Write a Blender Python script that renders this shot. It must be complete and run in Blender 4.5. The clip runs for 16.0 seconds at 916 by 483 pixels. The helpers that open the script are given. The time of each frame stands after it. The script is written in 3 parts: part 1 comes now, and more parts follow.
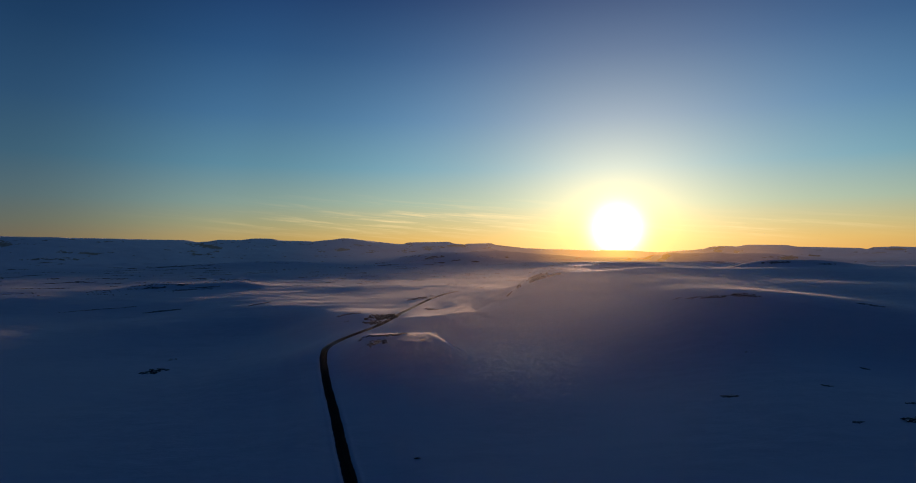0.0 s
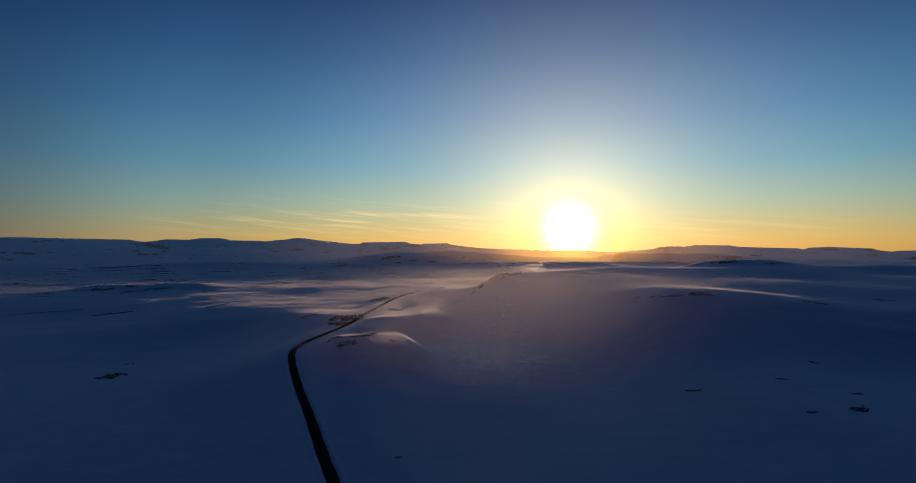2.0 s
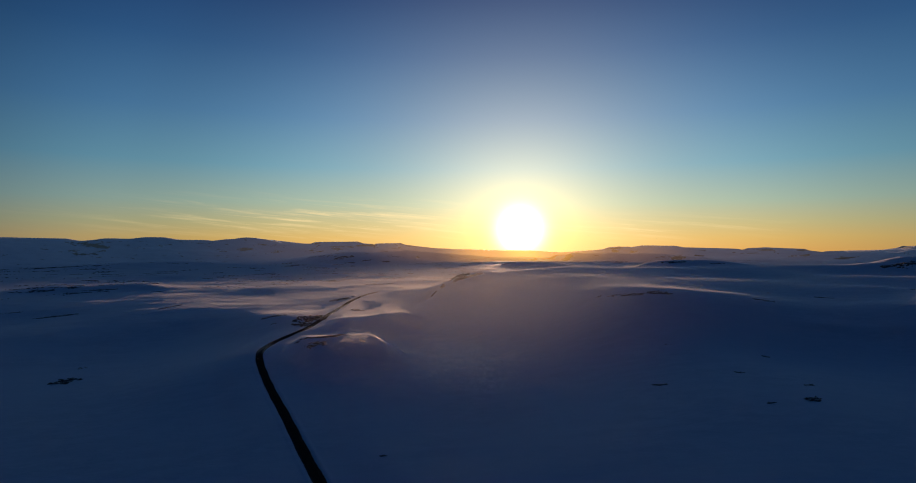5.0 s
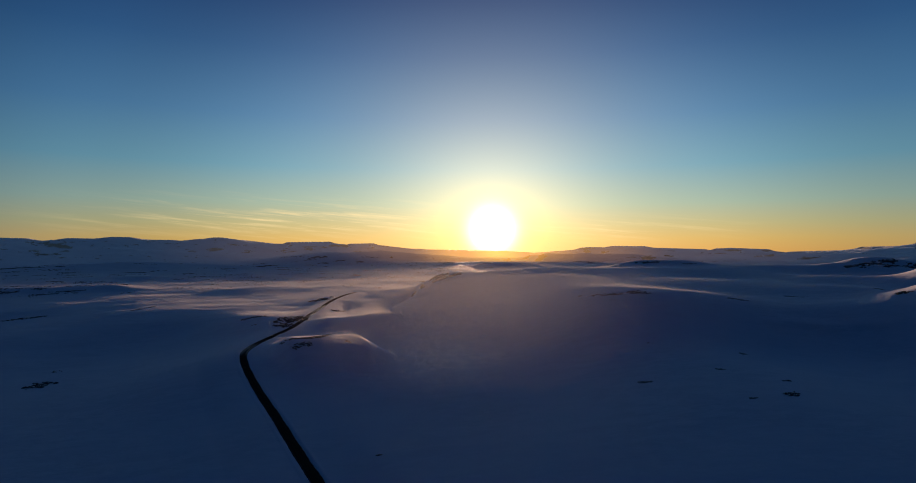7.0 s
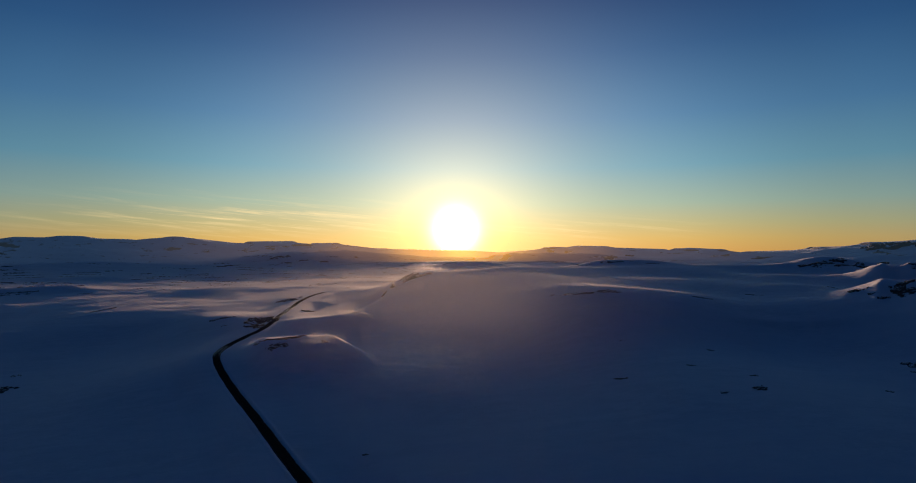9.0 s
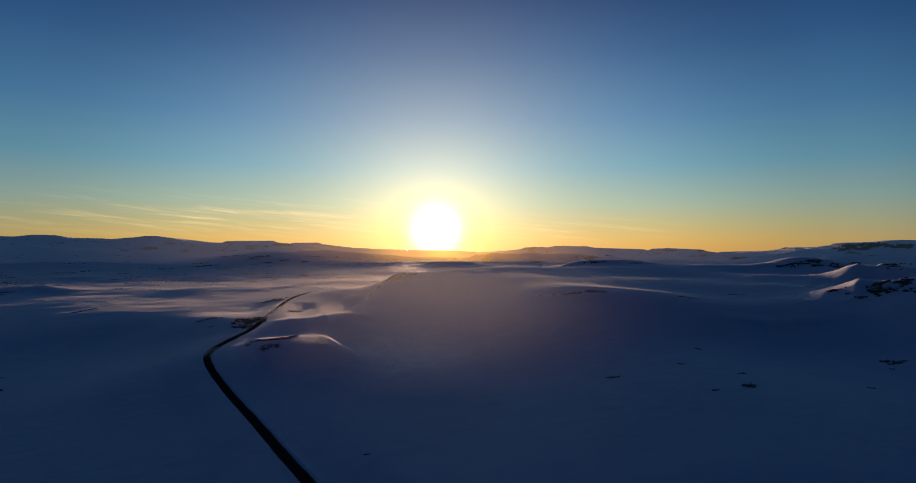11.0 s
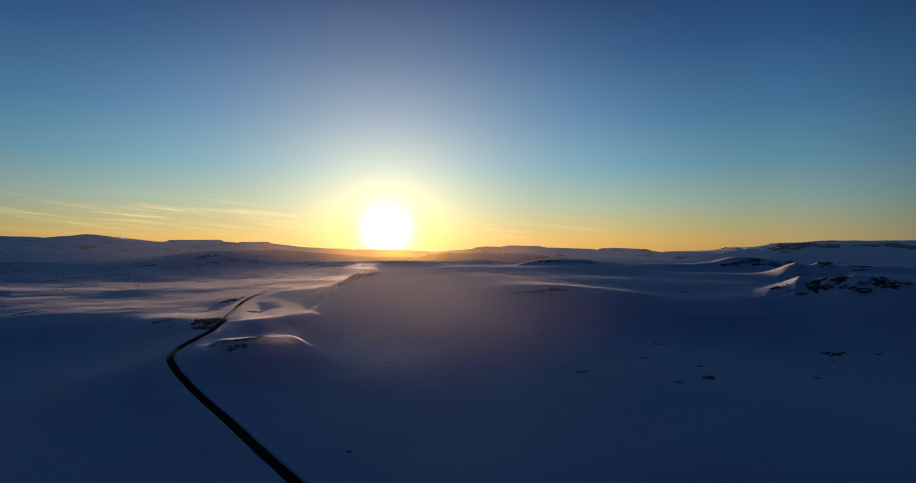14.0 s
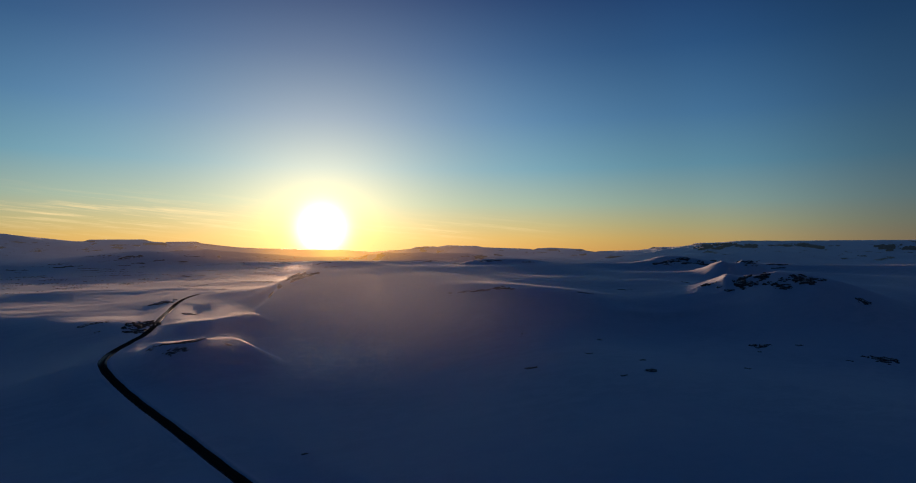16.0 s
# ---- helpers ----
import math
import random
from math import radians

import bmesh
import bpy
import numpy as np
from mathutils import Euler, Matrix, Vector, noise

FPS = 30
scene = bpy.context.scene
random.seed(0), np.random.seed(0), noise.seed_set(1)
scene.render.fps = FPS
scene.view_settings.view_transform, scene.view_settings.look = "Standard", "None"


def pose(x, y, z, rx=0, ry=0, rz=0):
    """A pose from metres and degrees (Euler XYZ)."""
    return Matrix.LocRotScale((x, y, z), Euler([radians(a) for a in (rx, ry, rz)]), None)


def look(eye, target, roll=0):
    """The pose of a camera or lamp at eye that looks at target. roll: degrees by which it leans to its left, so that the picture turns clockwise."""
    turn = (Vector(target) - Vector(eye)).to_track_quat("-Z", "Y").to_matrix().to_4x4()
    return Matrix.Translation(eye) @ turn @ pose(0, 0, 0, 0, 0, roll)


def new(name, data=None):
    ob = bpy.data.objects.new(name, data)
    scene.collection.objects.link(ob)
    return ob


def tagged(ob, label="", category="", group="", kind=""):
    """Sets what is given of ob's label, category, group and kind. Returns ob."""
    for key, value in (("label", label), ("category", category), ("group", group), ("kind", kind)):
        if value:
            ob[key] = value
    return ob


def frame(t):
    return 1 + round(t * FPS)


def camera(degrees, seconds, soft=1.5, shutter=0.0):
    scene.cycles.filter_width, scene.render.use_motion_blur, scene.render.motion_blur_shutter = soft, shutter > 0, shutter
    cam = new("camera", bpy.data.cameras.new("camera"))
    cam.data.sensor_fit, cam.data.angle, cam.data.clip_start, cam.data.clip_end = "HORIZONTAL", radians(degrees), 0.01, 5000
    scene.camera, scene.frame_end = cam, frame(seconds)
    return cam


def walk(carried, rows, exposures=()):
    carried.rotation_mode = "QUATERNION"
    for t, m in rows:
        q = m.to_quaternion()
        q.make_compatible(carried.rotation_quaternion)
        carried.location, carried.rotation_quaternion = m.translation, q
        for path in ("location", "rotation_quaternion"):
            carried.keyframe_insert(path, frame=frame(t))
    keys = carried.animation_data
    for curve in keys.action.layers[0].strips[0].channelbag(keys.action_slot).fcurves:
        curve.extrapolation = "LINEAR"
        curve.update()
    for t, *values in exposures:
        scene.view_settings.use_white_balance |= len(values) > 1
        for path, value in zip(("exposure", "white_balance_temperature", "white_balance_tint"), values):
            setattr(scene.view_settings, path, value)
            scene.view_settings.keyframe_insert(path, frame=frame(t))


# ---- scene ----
cam = camera(76.78, 16.0, soft=1.0)
ROWS = [
    (0, 0.00, 0.00, 85.00, 0.000, 1.000, 0.000),
    (0.5, -3.00, -0.30, 85.63, -0.799, 0.981, -0.036),
    (1, -6.07, -1.43, 85.92, -1.933, 0.965, -0.064),
    (1.5, -9.04, -2.84, 85.82, -3.266, 0.973, -0.045),
    (2, -11.98, -4.19, 85.58, -4.482, 0.996, -0.024),
    (2.5, -14.75, -4.95, 85.49, -5.554, 1.006, -0.026),
    (3, -17.28, -5.40, 85.64, -6.447, 1.015, -0.054),
    (3.5, -19.74, -5.96, 85.76, -7.168, 1.011, -0.056),
    (4, -22.09, -6.52, 85.77, -7.904, 1.005, -0.063),
    (6.5, -35.95, -8.59, 86.20, -11.249, 0.996, -0.099),
    (7, -38.70, -8.79, 86.09, -12.017, 1.017, -0.100),
    (7.5, -41.37, -8.61, 86.15, -12.962, 1.009, -0.096),
    (8, -43.73, -8.78, 86.21, -13.946, 0.992, -0.107),
    (8.5, -46.88, -9.11, 86.25, -14.905, 0.994, -0.130),
    (9, -49.85, -9.37, 86.33, -15.634, 0.987, -0.145),
    (11.5, -62.72, -9.35, 86.74, -18.046, 0.977, -0.224),
    (12, -65.48, -9.37, 86.77, -18.534, 0.966, -0.223),
    (12.5, -68.26, -9.55, 86.64, -19.159, 0.968, -0.226),
    (13, -70.78, -9.90, 86.61, -19.977, 0.962, -0.246),
    (13.5, -73.34, -10.13, 86.56, -21.055, 0.976, -0.253),
    (14, -76.06, -10.13, 86.41, -22.459, 0.957, -0.259),
    (14.5, -78.29, -9.59, 86.25, -23.923, 0.968, -0.219),
    (15, -80.38, -8.95, 86.00, -25.556, 0.977, -0.202),
    (15.5, -82.86, -7.87, 85.77, -27.259, 0.983, -0.176),
    (16, -85.00, -7.08, 85.53, -28.642, 0.984, -0.177),
]
walk(cam, [(t, pose(x, y, z, 90 + pitch, roll, yaw)) for t, x, y, z, yaw, pitch, roll in ROWS], exposures=((0.0, 0.0), (16.0, 0.0)))

# ---- light: a low evening sun behind thin haze, clear blue sky above ----
SUN_AZ, SUN_EL = 15.4, 2.07            # degrees east of north (+y), and above the horizon
SUN_DIR = Vector((math.sin(radians(SUN_AZ)) * math.cos(radians(SUN_EL)),
                  math.cos(radians(SUN_AZ)) * math.cos(radians(SUN_EL)), math.sin(radians(SUN_EL))))


class Nodes:
    """A small wrapper to wire shader nodes."""

    def __init__(self, tree):
        self.tree = tree
        tree.nodes.clear()

    def add(self, kind, **values):
        node = self.tree.nodes.new(kind)
        for key, value in values.items():
            setattr(node, key, value)
        return node

    def plug(self, value, socket):
        if isinstance(value, bpy.types.NodeSocket):
            self.tree.links.new(value, socket)
        else:
            socket.default_value = value

    def math(self, op, a, b=0.0, c=0.0, clamp=False):
        node = self.add("ShaderNodeMath", operation=op, use_clamp=clamp)
        for socket, value in zip(node.inputs, (a, b, c)):
            self.plug(value, socket)
        return node.outputs[0]

    def vec(self, op, a, b=(0, 0, 0)):
        node = self.add("ShaderNodeVectorMath", operation=op)
        self.plug(a, node.inputs[0])
        self.plug(b, node.inputs[1])
        return node.outputs["Value"] if op in ("DOT_PRODUCT", "LENGTH") else node.outputs[0]

    def mix(self, fac, a, b, blend="MIX"):
        node = self.add("ShaderNodeMix", data_type="RGBA", blend_type=blend)
        node.clamp_factor = True
        self.plug(fac, node.inputs[0])
        for socket, value in ((node.inputs[6], a), (node.inputs[7], b)):
            self.plug((*value, 1) if isinstance(value, tuple) and len(value) == 3 else value, socket)
        return node.outputs[2]

    def ramp(self, fac, stops, mode="EASE"):
        node = self.add("ShaderNodeValToRGB")
        node.color_ramp.interpolation = mode
        while len(node.color_ramp.elements) < len(stops):
            node.color_ramp.elements.new(0.5)
        for element, (place, colour) in zip(node.color_ramp.elements, stops):
            element.position = place
            element.color = (*colour, 1) if isinstance(colour, tuple) else (colour, colour, colour, 1)
        self.plug(fac, node.inputs[0])
        return node.outputs[0]

    def noise(self, vector, scale, detail=4.0, rough=0.55, distortion=0.0):
        node = self.add("ShaderNodeTexNoise")
        self.plug(vector, node.inputs["Vector"])
        for key, value in (("Scale", scale), ("Detail", detail), ("Roughness", rough), ("Distortion", distortion)):
            self.plug(value, node.inputs[key])
        return node.outputs["Fac"]

    def stretch(self, vector, scale, turn=0.0):
        node = self.add("ShaderNodeMapping")
        self.plug(vector, node.inputs["Vector"])
        node.inputs["Scale"].default_value = scale
        node.inputs["Rotation"].default_value = (0, 0, radians(turn))
        return node.outputs[0]


def make_world():
    world = bpy.data.worlds.new("evening_sky")
    world.use_nodes = True
    scene.world = world
    n = Nodes(world.node_tree)
    way = n.add("ShaderNodeTexCoord").outputs["Generated"]
    split = n.add("ShaderNodeSeparateXYZ")
    n.plug(way, split.inputs[0])
    up = split.outputs["Z"]
    sky = n.add("ShaderNodeTexSky", sky_type="NISHITA", sun_disc=False, sun_elevation=radians(SUN_EL),
                sun_rotation=radians(SUN_AZ), altitude=1200, air_density=1.0, dust_density=0.6, ozone_density=2.0)
    near_sun = n.math("ARCCOSINE", n.math("MINIMUM", n.vec("DOT_PRODUCT", way, tuple(SUN_DIR)), 0.999999))
    theta = n.math("MULTIPLY", near_sun, 57.29578)
    # the colours of the air from the horizon up: sine of the height over the horizon
    air = n.ramp(n.math("MULTIPLY_ADD", up, 1.0, 0.0, clamp=True), SKY_STOPS, "LINEAR")
    cool = n.ramp(n.math("MULTIPLY_ADD", up, 1.0, 0.0, clamp=True), COOL_STOPS, "LINEAR")
    air = n.mix(n.ramp(n.math("DIVIDE", theta, 180.0), [(0.07, 0.0), (0.26, 1.0)]), air, cool)
    # it is brighter on the sun's side and darker opposite
    side = n.ramp(n.math("DIVIDE", theta, 180.0), SIDE_STOPS, "EASE")
    away = n.ramp(up, AWAY_STOPS, "LINEAR")
    air = n.mix(1.0, n.mix(n.ramp(n.math("DIVIDE", theta, 180.0), [(0.16, 0.0), (0.5, 1.0)]), air, away), side, "MULTIPLY")
    # thin cirrus low over the horizon, fanned out in long wisps
    azimuth = n.math("MULTIPLY", n.math("ARCTAN2", split.outputs["X"], split.outputs["Y"]), 57.29578)
    rise = n.math("MULTIPLY", up, 57.29578)
    wisps = n.add("ShaderNodeCombineXYZ")
    n.plug(n.math("MULTIPLY", azimuth, 0.11), wisps.inputs[0])
    n.plug(n.math("MULTIPLY_ADD", azimuth, 0.085, rise), wisps.inputs[1])
    veil = n.noise(n.stretch(wisps.outputs[0], (1.0, 2.1, 1)), 1.0, 7.0, 0.62, 0.35)
    threads = n.noise(n.stretch(wisps.outputs[0], (0.55, 4.0, 1), 5), 1.0, 5.0, 0.6, 1.4)
    veil = n.math("ADD", n.ramp(veil, [(0.47, 0.0), (0.74, 1.0)]), n.math("MULTIPLY", n.ramp(threads, [(0.56, 0.0), (0.74, 1.0)]), 0.6))
    off = n.math("DIVIDE", n.math("ADD", azimuth, 2.0), 14.0)
    high = n.math("DIVIDE", n.math("SUBTRACT", rise, 2.9), 1.5)
    mask = n.math("EXPONENT", n.math("MULTIPLY", n.math("ADD", n.math("POWER", n.math("ABSOLUTE", off), 2.0), n.math("POWER", n.math("ABSOLUTE", high), 2.0)), -1.0))
    off_b = n.math("DIVIDE", n.math("SUBTRACT", azimuth, 27.0), 9.0)
    high_b = n.math("DIVIDE", n.math("SUBTRACT", rise, 2.2), 0.9)
    mask_b = n.math("EXPONENT", n.math("MULTIPLY", n.math("ADD", n.math("POWER", n.math("ABSOLUTE", off_b), 2.0), n.math("POWER", n.math("ABSOLUTE", high_b), 2.0)), -1.0))
    cloud = n.math("MULTIPLY", veil, n.math("ADD", mask, n.math("MULTIPLY", mask_b, 0.6)), clamp=True)
    air = n.mix(n.math("MULTIPLY", cloud, 0.80), air, (1.0, 0.74, 0.36))
    # the sun's glare in the haze: the overexposed disc, a yellow ring and a wide pale bloom
    total = air
    for strength, width, power, colour in GLARE:
        glow = n.math("EXPONENT", n.math("MULTIPLY", n.math("POWER", n.math("DIVIDE", theta, width), power), -1.0))
        glow = n.math("MULTIPLY", glow, strength)
        lit = n.add("ShaderNodeVectorMath", operation="SCALE")
        lit.inputs[0].default_value = colour
        n.plug(glow, lit.inputs["Scale"])
        total = n.vec("ADD", total, lit.outputs[0])
    back = n.add("ShaderNodeBackground")
    n.plug(total, back.inputs["Color"])
    back.inputs["Strength"].default_value = 1.0
    clear = n.add("ShaderNodeBackground")
    n.plug(sky.outputs[0], clear.inputs["Color"])
    clear.inputs["Strength"].default_value = NISHITA
    both = n.add("ShaderNodeAddShader")
    n.plug(back.outputs[0], both.inputs[0])
    n.plug(clear.outputs[0], both.inputs[1])
    out = n.add("ShaderNodeOutputWorld")
    n.plug(both.outputs[0], out.inputs["Surface"])


NISHITA = 0.005
SKY_STOPS = [(0, (0.53, 0.255, 0.05)), (0.022, (0.51, 0.31, 0.075)), (0.045, (0.404, 0.33, 0.1389)), (0.08, (0.2633, 0.33, 0.2448)),
             (0.14, (0.1197, 0.254, 0.3198)), (0.22, (0.063, 0.162, 0.2847)), (0.32, (0.02633, 0.084, 0.195)), (0.42, (0.007182, 0.03, 0.1088)),
             (0.55, (0.003675, 0.0255, 0.09458)), (1, (0.00231, 0.019, 0.07508))]
COOL_STOPS = [(0, (0.46, 0.28, 0.095)), (0.022, (0.4368, 0.32, 0.1235)), (0.045, (0.3385, 0.34, 0.1852)), (0.08, (0.2205, 0.325, 0.2876)),
              (0.14, (0.1029, 0.248, 0.3364)), (0.22, (0.0525, 0.155, 0.2974)), (0.32, (0.02035, 0.08, 0.2041)), (0.42, (0.007182, 0.034, 0.1269)),
              (0.55, (0.003675, 0.0255, 0.09458)), (1, (0.00231, 0.019, 0.07508))]
AWAY_STOPS = [(0.0, (0.038, 0.103, 0.23)), (0.1, (0.045, 0.134, 0.30)), (0.25, (0.020, 0.094, 0.262)), (0.5, (0.005, 0.033, 0.119)), (1.0, (0.0022, 0.0190, 0.077))]
SIDE_STOPS = [(0.0, 1.5), (0.10, 1.38), (0.20, 1.0), (0.30, 0.53), (0.5, 0.34), (1.0, 0.28)]
GLARE = [(4.0, 1.7, 2.0, (1.0, 0.93, 0.75)), (1.25, 3.5, 0.95, (1.0, 0.68, 0.14)), (0.45, 11.5, 1.58, (1.04, 0.76, 0.43)), (0.06, 20.0, 1.6, (0.55, 0.86, 0.95))]
make_world()

sun = new("sun", bpy.data.lights.new("sun", "SUN"))
sun.data.energy, sun.data.angle, sun.data.color = 4.7, radians(1.8), (1.0, 0.58, 0.36)
sun.matrix_world = look((22.7, 97.4, 3.7), (0, 0, 0))

# ---- the land ----
# heights: smooth hills and hollows summed, with drifts and noise
HILLS = []


def hill(x, y, spread, height):
    """A rounded hill, or with a negative height a hollow."""
    HILLS.append((x, y, spread, height))


hill(-45, 244, 60, 1.3)
hill(-62, 310, 60, 2.2)
hill(-90, 400, 60, 2.6)
hill(-108, 480, 55, 11.5)
hill(-90, 600, 70, 10.3)
hill(-68, 700, 80, 7.7)
hill(-42, 900, 100, 7.5)
hill(0, 1040, 120, 5.5)
hill(-252, 496, 110, -8.9)
hill(-150, 300, 90, -1.5)
hill(-120, 190, 90, -0.2)
hill(-300, 330, 120, -3.7)
hill(-220, 650, 80, -4.9)
hill(-350, 640, 120, -6.0)
hill(-444, 909, 120, -2.2)
hill(-300, 900, 110, 6.4)
hill(-130, 684, 50, 6.7)
hill(-165, 820, 70, 1.6)
hill(-195, 765, 50, 3.5)
hill(-250, 830, 60, 1.4)
hill(-600, 900, 150, 3.0)
hill(-520, 850, 90, -9.0)
hill(-700, 880, 110, -8.0)
hill(-600, 600, 170, -11.0)
hill(146, 313, 60, 2.2)
hill(203, 320, 60, 7.8)
hill(191, 261, 50, 2.3)
hill(100, 200, 80, 10.4)
hill(50, 300, 70, 0.6)
hill(10, 400, 60, 5.8)
hill(300, 250, 80, 4.5)
hill(250, 120, 90, 9.7)
hill(420, 190, 120, -6.3)
hill(235, 516, 60, 23.7)
hill(349, 501, 70, 28.9)
hill(200, 430, 60, 12.9)
hill(130, 480, 60, 5.3)
hill(100, 570, 60, 13.0)
hill(40, 560, 60, 0.9)
hill(16, 640, 50, 2.0)
hill(80, 690, 60, 13.9)
hill(112, 800, 70, 26.2)
hill(140, 940, 60, 20.5)
hill(35, 760, 40, 1.1)
hill(74, 850, 40, 3.3)
hill(110, 900, 40, 8.8)
hill(20, 900, 60, 1.4)
hill(-20, 720, 60, -3.6)
hill(30, 830, 60, 1.3)
hill(62, 960, 70, -2.5)
hill(100, 1100, 100, 4.1)
hill(250, 650, 80, 32.3)
hill(255, 745, 60, 8.8)
hill(265, 805, 60, 6.2)
hill(270, 600, 45, 1.0)
hill(345, 590, 50, 2.2)
hill(215, 595, 45, 5.5)
hill(540, 720, 60, 6.9)
hill(330, 750, 70, 0.2)
hill(300, 820, 90, 10.0)
hill(380, 850, 90, 3.1)
hill(370, 690, 80, 10.1)
hill(260, 960, 110, 30.0)
hill(450, 1000, 150, 40.4)
hill(385, 300, 70, 3.6)
hill(565, 445, 50, 20.6)
hill(480, 455, 50, 16.5)
hill(600, 375, 55, 33.0)
hill(592, 432, 32, 8.0)
hill(475, 370, 50, -1.1)
hill(560, 325, 60, 6.0)
hill(480, 275, 60, 10.0)
hill(725, 590, 45, 10.0)
hill(690, 530, 40, 8.0)
hill(760, 1440, 160, 45.6)
hill(1010, 1018, 90, 35.3)
hill(1072, 948, 80, 15.1)
hill(1134, 868, 80, 25.3)
hill(1187, 789, 80, 20.4)
hill(1231, 712, 80, 21.9)
hill(1269, 638, 80, 11.2)
hill(1300, 570, 90, 11.9)
hill(1330, 480, 120, 38.1)
hill(890, 850, 80, 34.5)
hill(960, 750, 80, 25.5)
hill(1020, 640, 90, 26.0)
hill(1060, 540, 90, 12.2)
hill(1090, 430, 110, 11.7)
hill(860, 610, 70, 25.9)
hill(780, 700, 70, 19.0)
hill(760, 480, 80, 23.0)
hill(800, 380, 100, -4.4)
hill(1000, 300, 140, 25.0)
hill(72, 905, 48, -11.8)
hill(95, 945, 48, -5.4)
hill(48, 800, 45, -13.0)
hill(593, 1165, 50, 16.5)
hill(645, 1135, 60, 13.1)
hill(700, 1094, 55, 21.6)
hill(800, 1013, 80, 25.9)
hill(857, 960, 80, 15.4)
hill(560, 1000, 80, 6.4)
hill(500, 900, 80, 0.8)
hill(680, 940, 90, 16.3)
hill(450, 640, 90, 12.8)
hill(472, 634, 80, 7.4)
hill(668, 861, 100, 20.6)
hill(520, 560, 70, 15.1)
hill(659, 690, 80, 25.0)
hill(730, 770, 70, 10.0)
hill(603, 572, 60, 19.0)
hill(464, 768, 90, 16.0)
hill(900, 440, 90, 12.9)
hill(554, 324, 60, 7.2)
hill(741, 348, 90, 23.9)
hill(497, 363, 40, 13.8)
hill(600, 1200, 160, 16.1)
hill(1400, 1330, 260, 45.0)
hill(777, 643, 36, 14.5)
hill(808, 606, 33, 14.0)
hill(576, 484, 27, 10.5)
hill(1025, 935, 50, 13.0)
hill(985, 965, 40, 6.0)
hill(626, 2420, 60, 15.0)
hill(742, 2388, 65, 14.0)
hill(-600, 1300, 220, 3.6)
hill(-200, 1250, 160, 7.7)
hill(100, 1450, 200, 9.9)
hill(-1000, 1300, 260, 3.6)
hill(-400, 1800, 260, 2.0)
hill(200, 1950, 260, -1.7)
hill(700, 2100, 300, 18.4)
hill(1500, 2200, 400, 10.9)
hill(-1000, 2200, 400, 5.1)
hill(0, 2350, 300, 5.9)
hill(-80, 3580, 270, 67.2)
hill(330, 2900, 200, 17.1)
hill(720, 2950, 200, 14.9)
hill(-900, 2900, 300, 29.4)
hill(-1300, 3100, 500, 4.1)
hill(1200, 3100, 500, 22.2)
hill(2300, 1400, 450, 30.7)
hill(2600, 2600, 500, 22.5)
hill(1800, 700, 350, 30.3)
hill(-900, 700, 220, 2.3)
hill(0, 0, 250, -13.6)
hill(-500, 0, 350, -17.9)
hill(600, -100, 350, 2.0)
hill(400, 3700, 300, 10.6)
hill(-1800, 1800, 500, 7.0)


def lattice(ix, iy, seed):
    h = (ix.astype(np.int64) * 374761393 + iy.astype(np.int64) * 668265263 + seed * 1442695041) & 0xFFFFFFFF
    h = ((h ^ (h >> 13)) * 1274126177) & 0xFFFFFFFF
    return ((h ^ (h >> 16)) & 0xFFFF) / 32767.5 - 1.0


def bumps(x, y, size, seed):
    """Smooth noise between -1 and 1 with features of that size."""
    u, v = x / size, y / size
    iu, iv = np.floor(u), np.floor(v)
    fu, fv = u - iu, v - iv
    su, sv = fu * fu * fu * (fu * (fu * 6 - 15) + 10), fv * fv * fv * (fv * (fv * 6 - 15) + 10)
    a, b = lattice(iu, iv, seed), lattice(iu + 1, iv, seed)
    c, d = lattice(iu, iv + 1, seed), lattice(iu + 1, iv + 1, seed)
    return (a + (b - a) * su) * (1 - sv) + (c + (d - c) * su) * sv


def fractal(x, y, size, octaves, seed, gain=0.5):
    total, weight = 0.0, 1.0
    for k in range(octaves):
        total = total + weight * bumps(x + 31.7 * k, y - 17.3 * k, size / 2 ** k, seed + k)
        weight *= gain
    return total


def ease(v):
    v = np.clip(v, 0.0, 1.0)
    return v * v * (3 - 2 * v)


def ridge(x, y, ax, ay, bx, by, near_width, far_width, height):
    """A drift or crest from (ax, ay) to (bx, by), with its own width on its near and far side."""
    dx, dy = bx - ax, by - ay
    length = math.hypot(dx, dy)
    along = ((x - ax) * dx + (y - ay) * dy) / length
    across = (-(x - ax) * dy + (y - ay) * dx) / length
    width = np.where(across < 0, near_width, far_width)
    ends = np.maximum(np.maximum(-along, along - length), 0.0) / (0.35 * length)
    return height * np.exp(-(across / width) ** 2 - ends ** 2)


# the road's line: x, y and height
ROAD = [(-8, 100, -20), (-14, 130, -18.5), (-24, 175, -16.5), (-34, 208, -14.6), (-45, 245, -12), (-54.5, 276, -10), (-71, 333, -6.6), (-84, 376, -4.2),
        (-96, 418, -1.2), (-104.5, 450, 2.0), (-109, 475, 4.4), (-108.5, 494, 5.6), (-103, 521, 6.8), (-93.5, 553, 8.1), (-82, 592, 9.5),
        (-73, 645, 11), (-67, 695, 12), (-56, 775, 12.6), (-42, 880, 13), (-24, 965, 13.7), (-6, 1022, 14), (0, 1040, 13.6)]


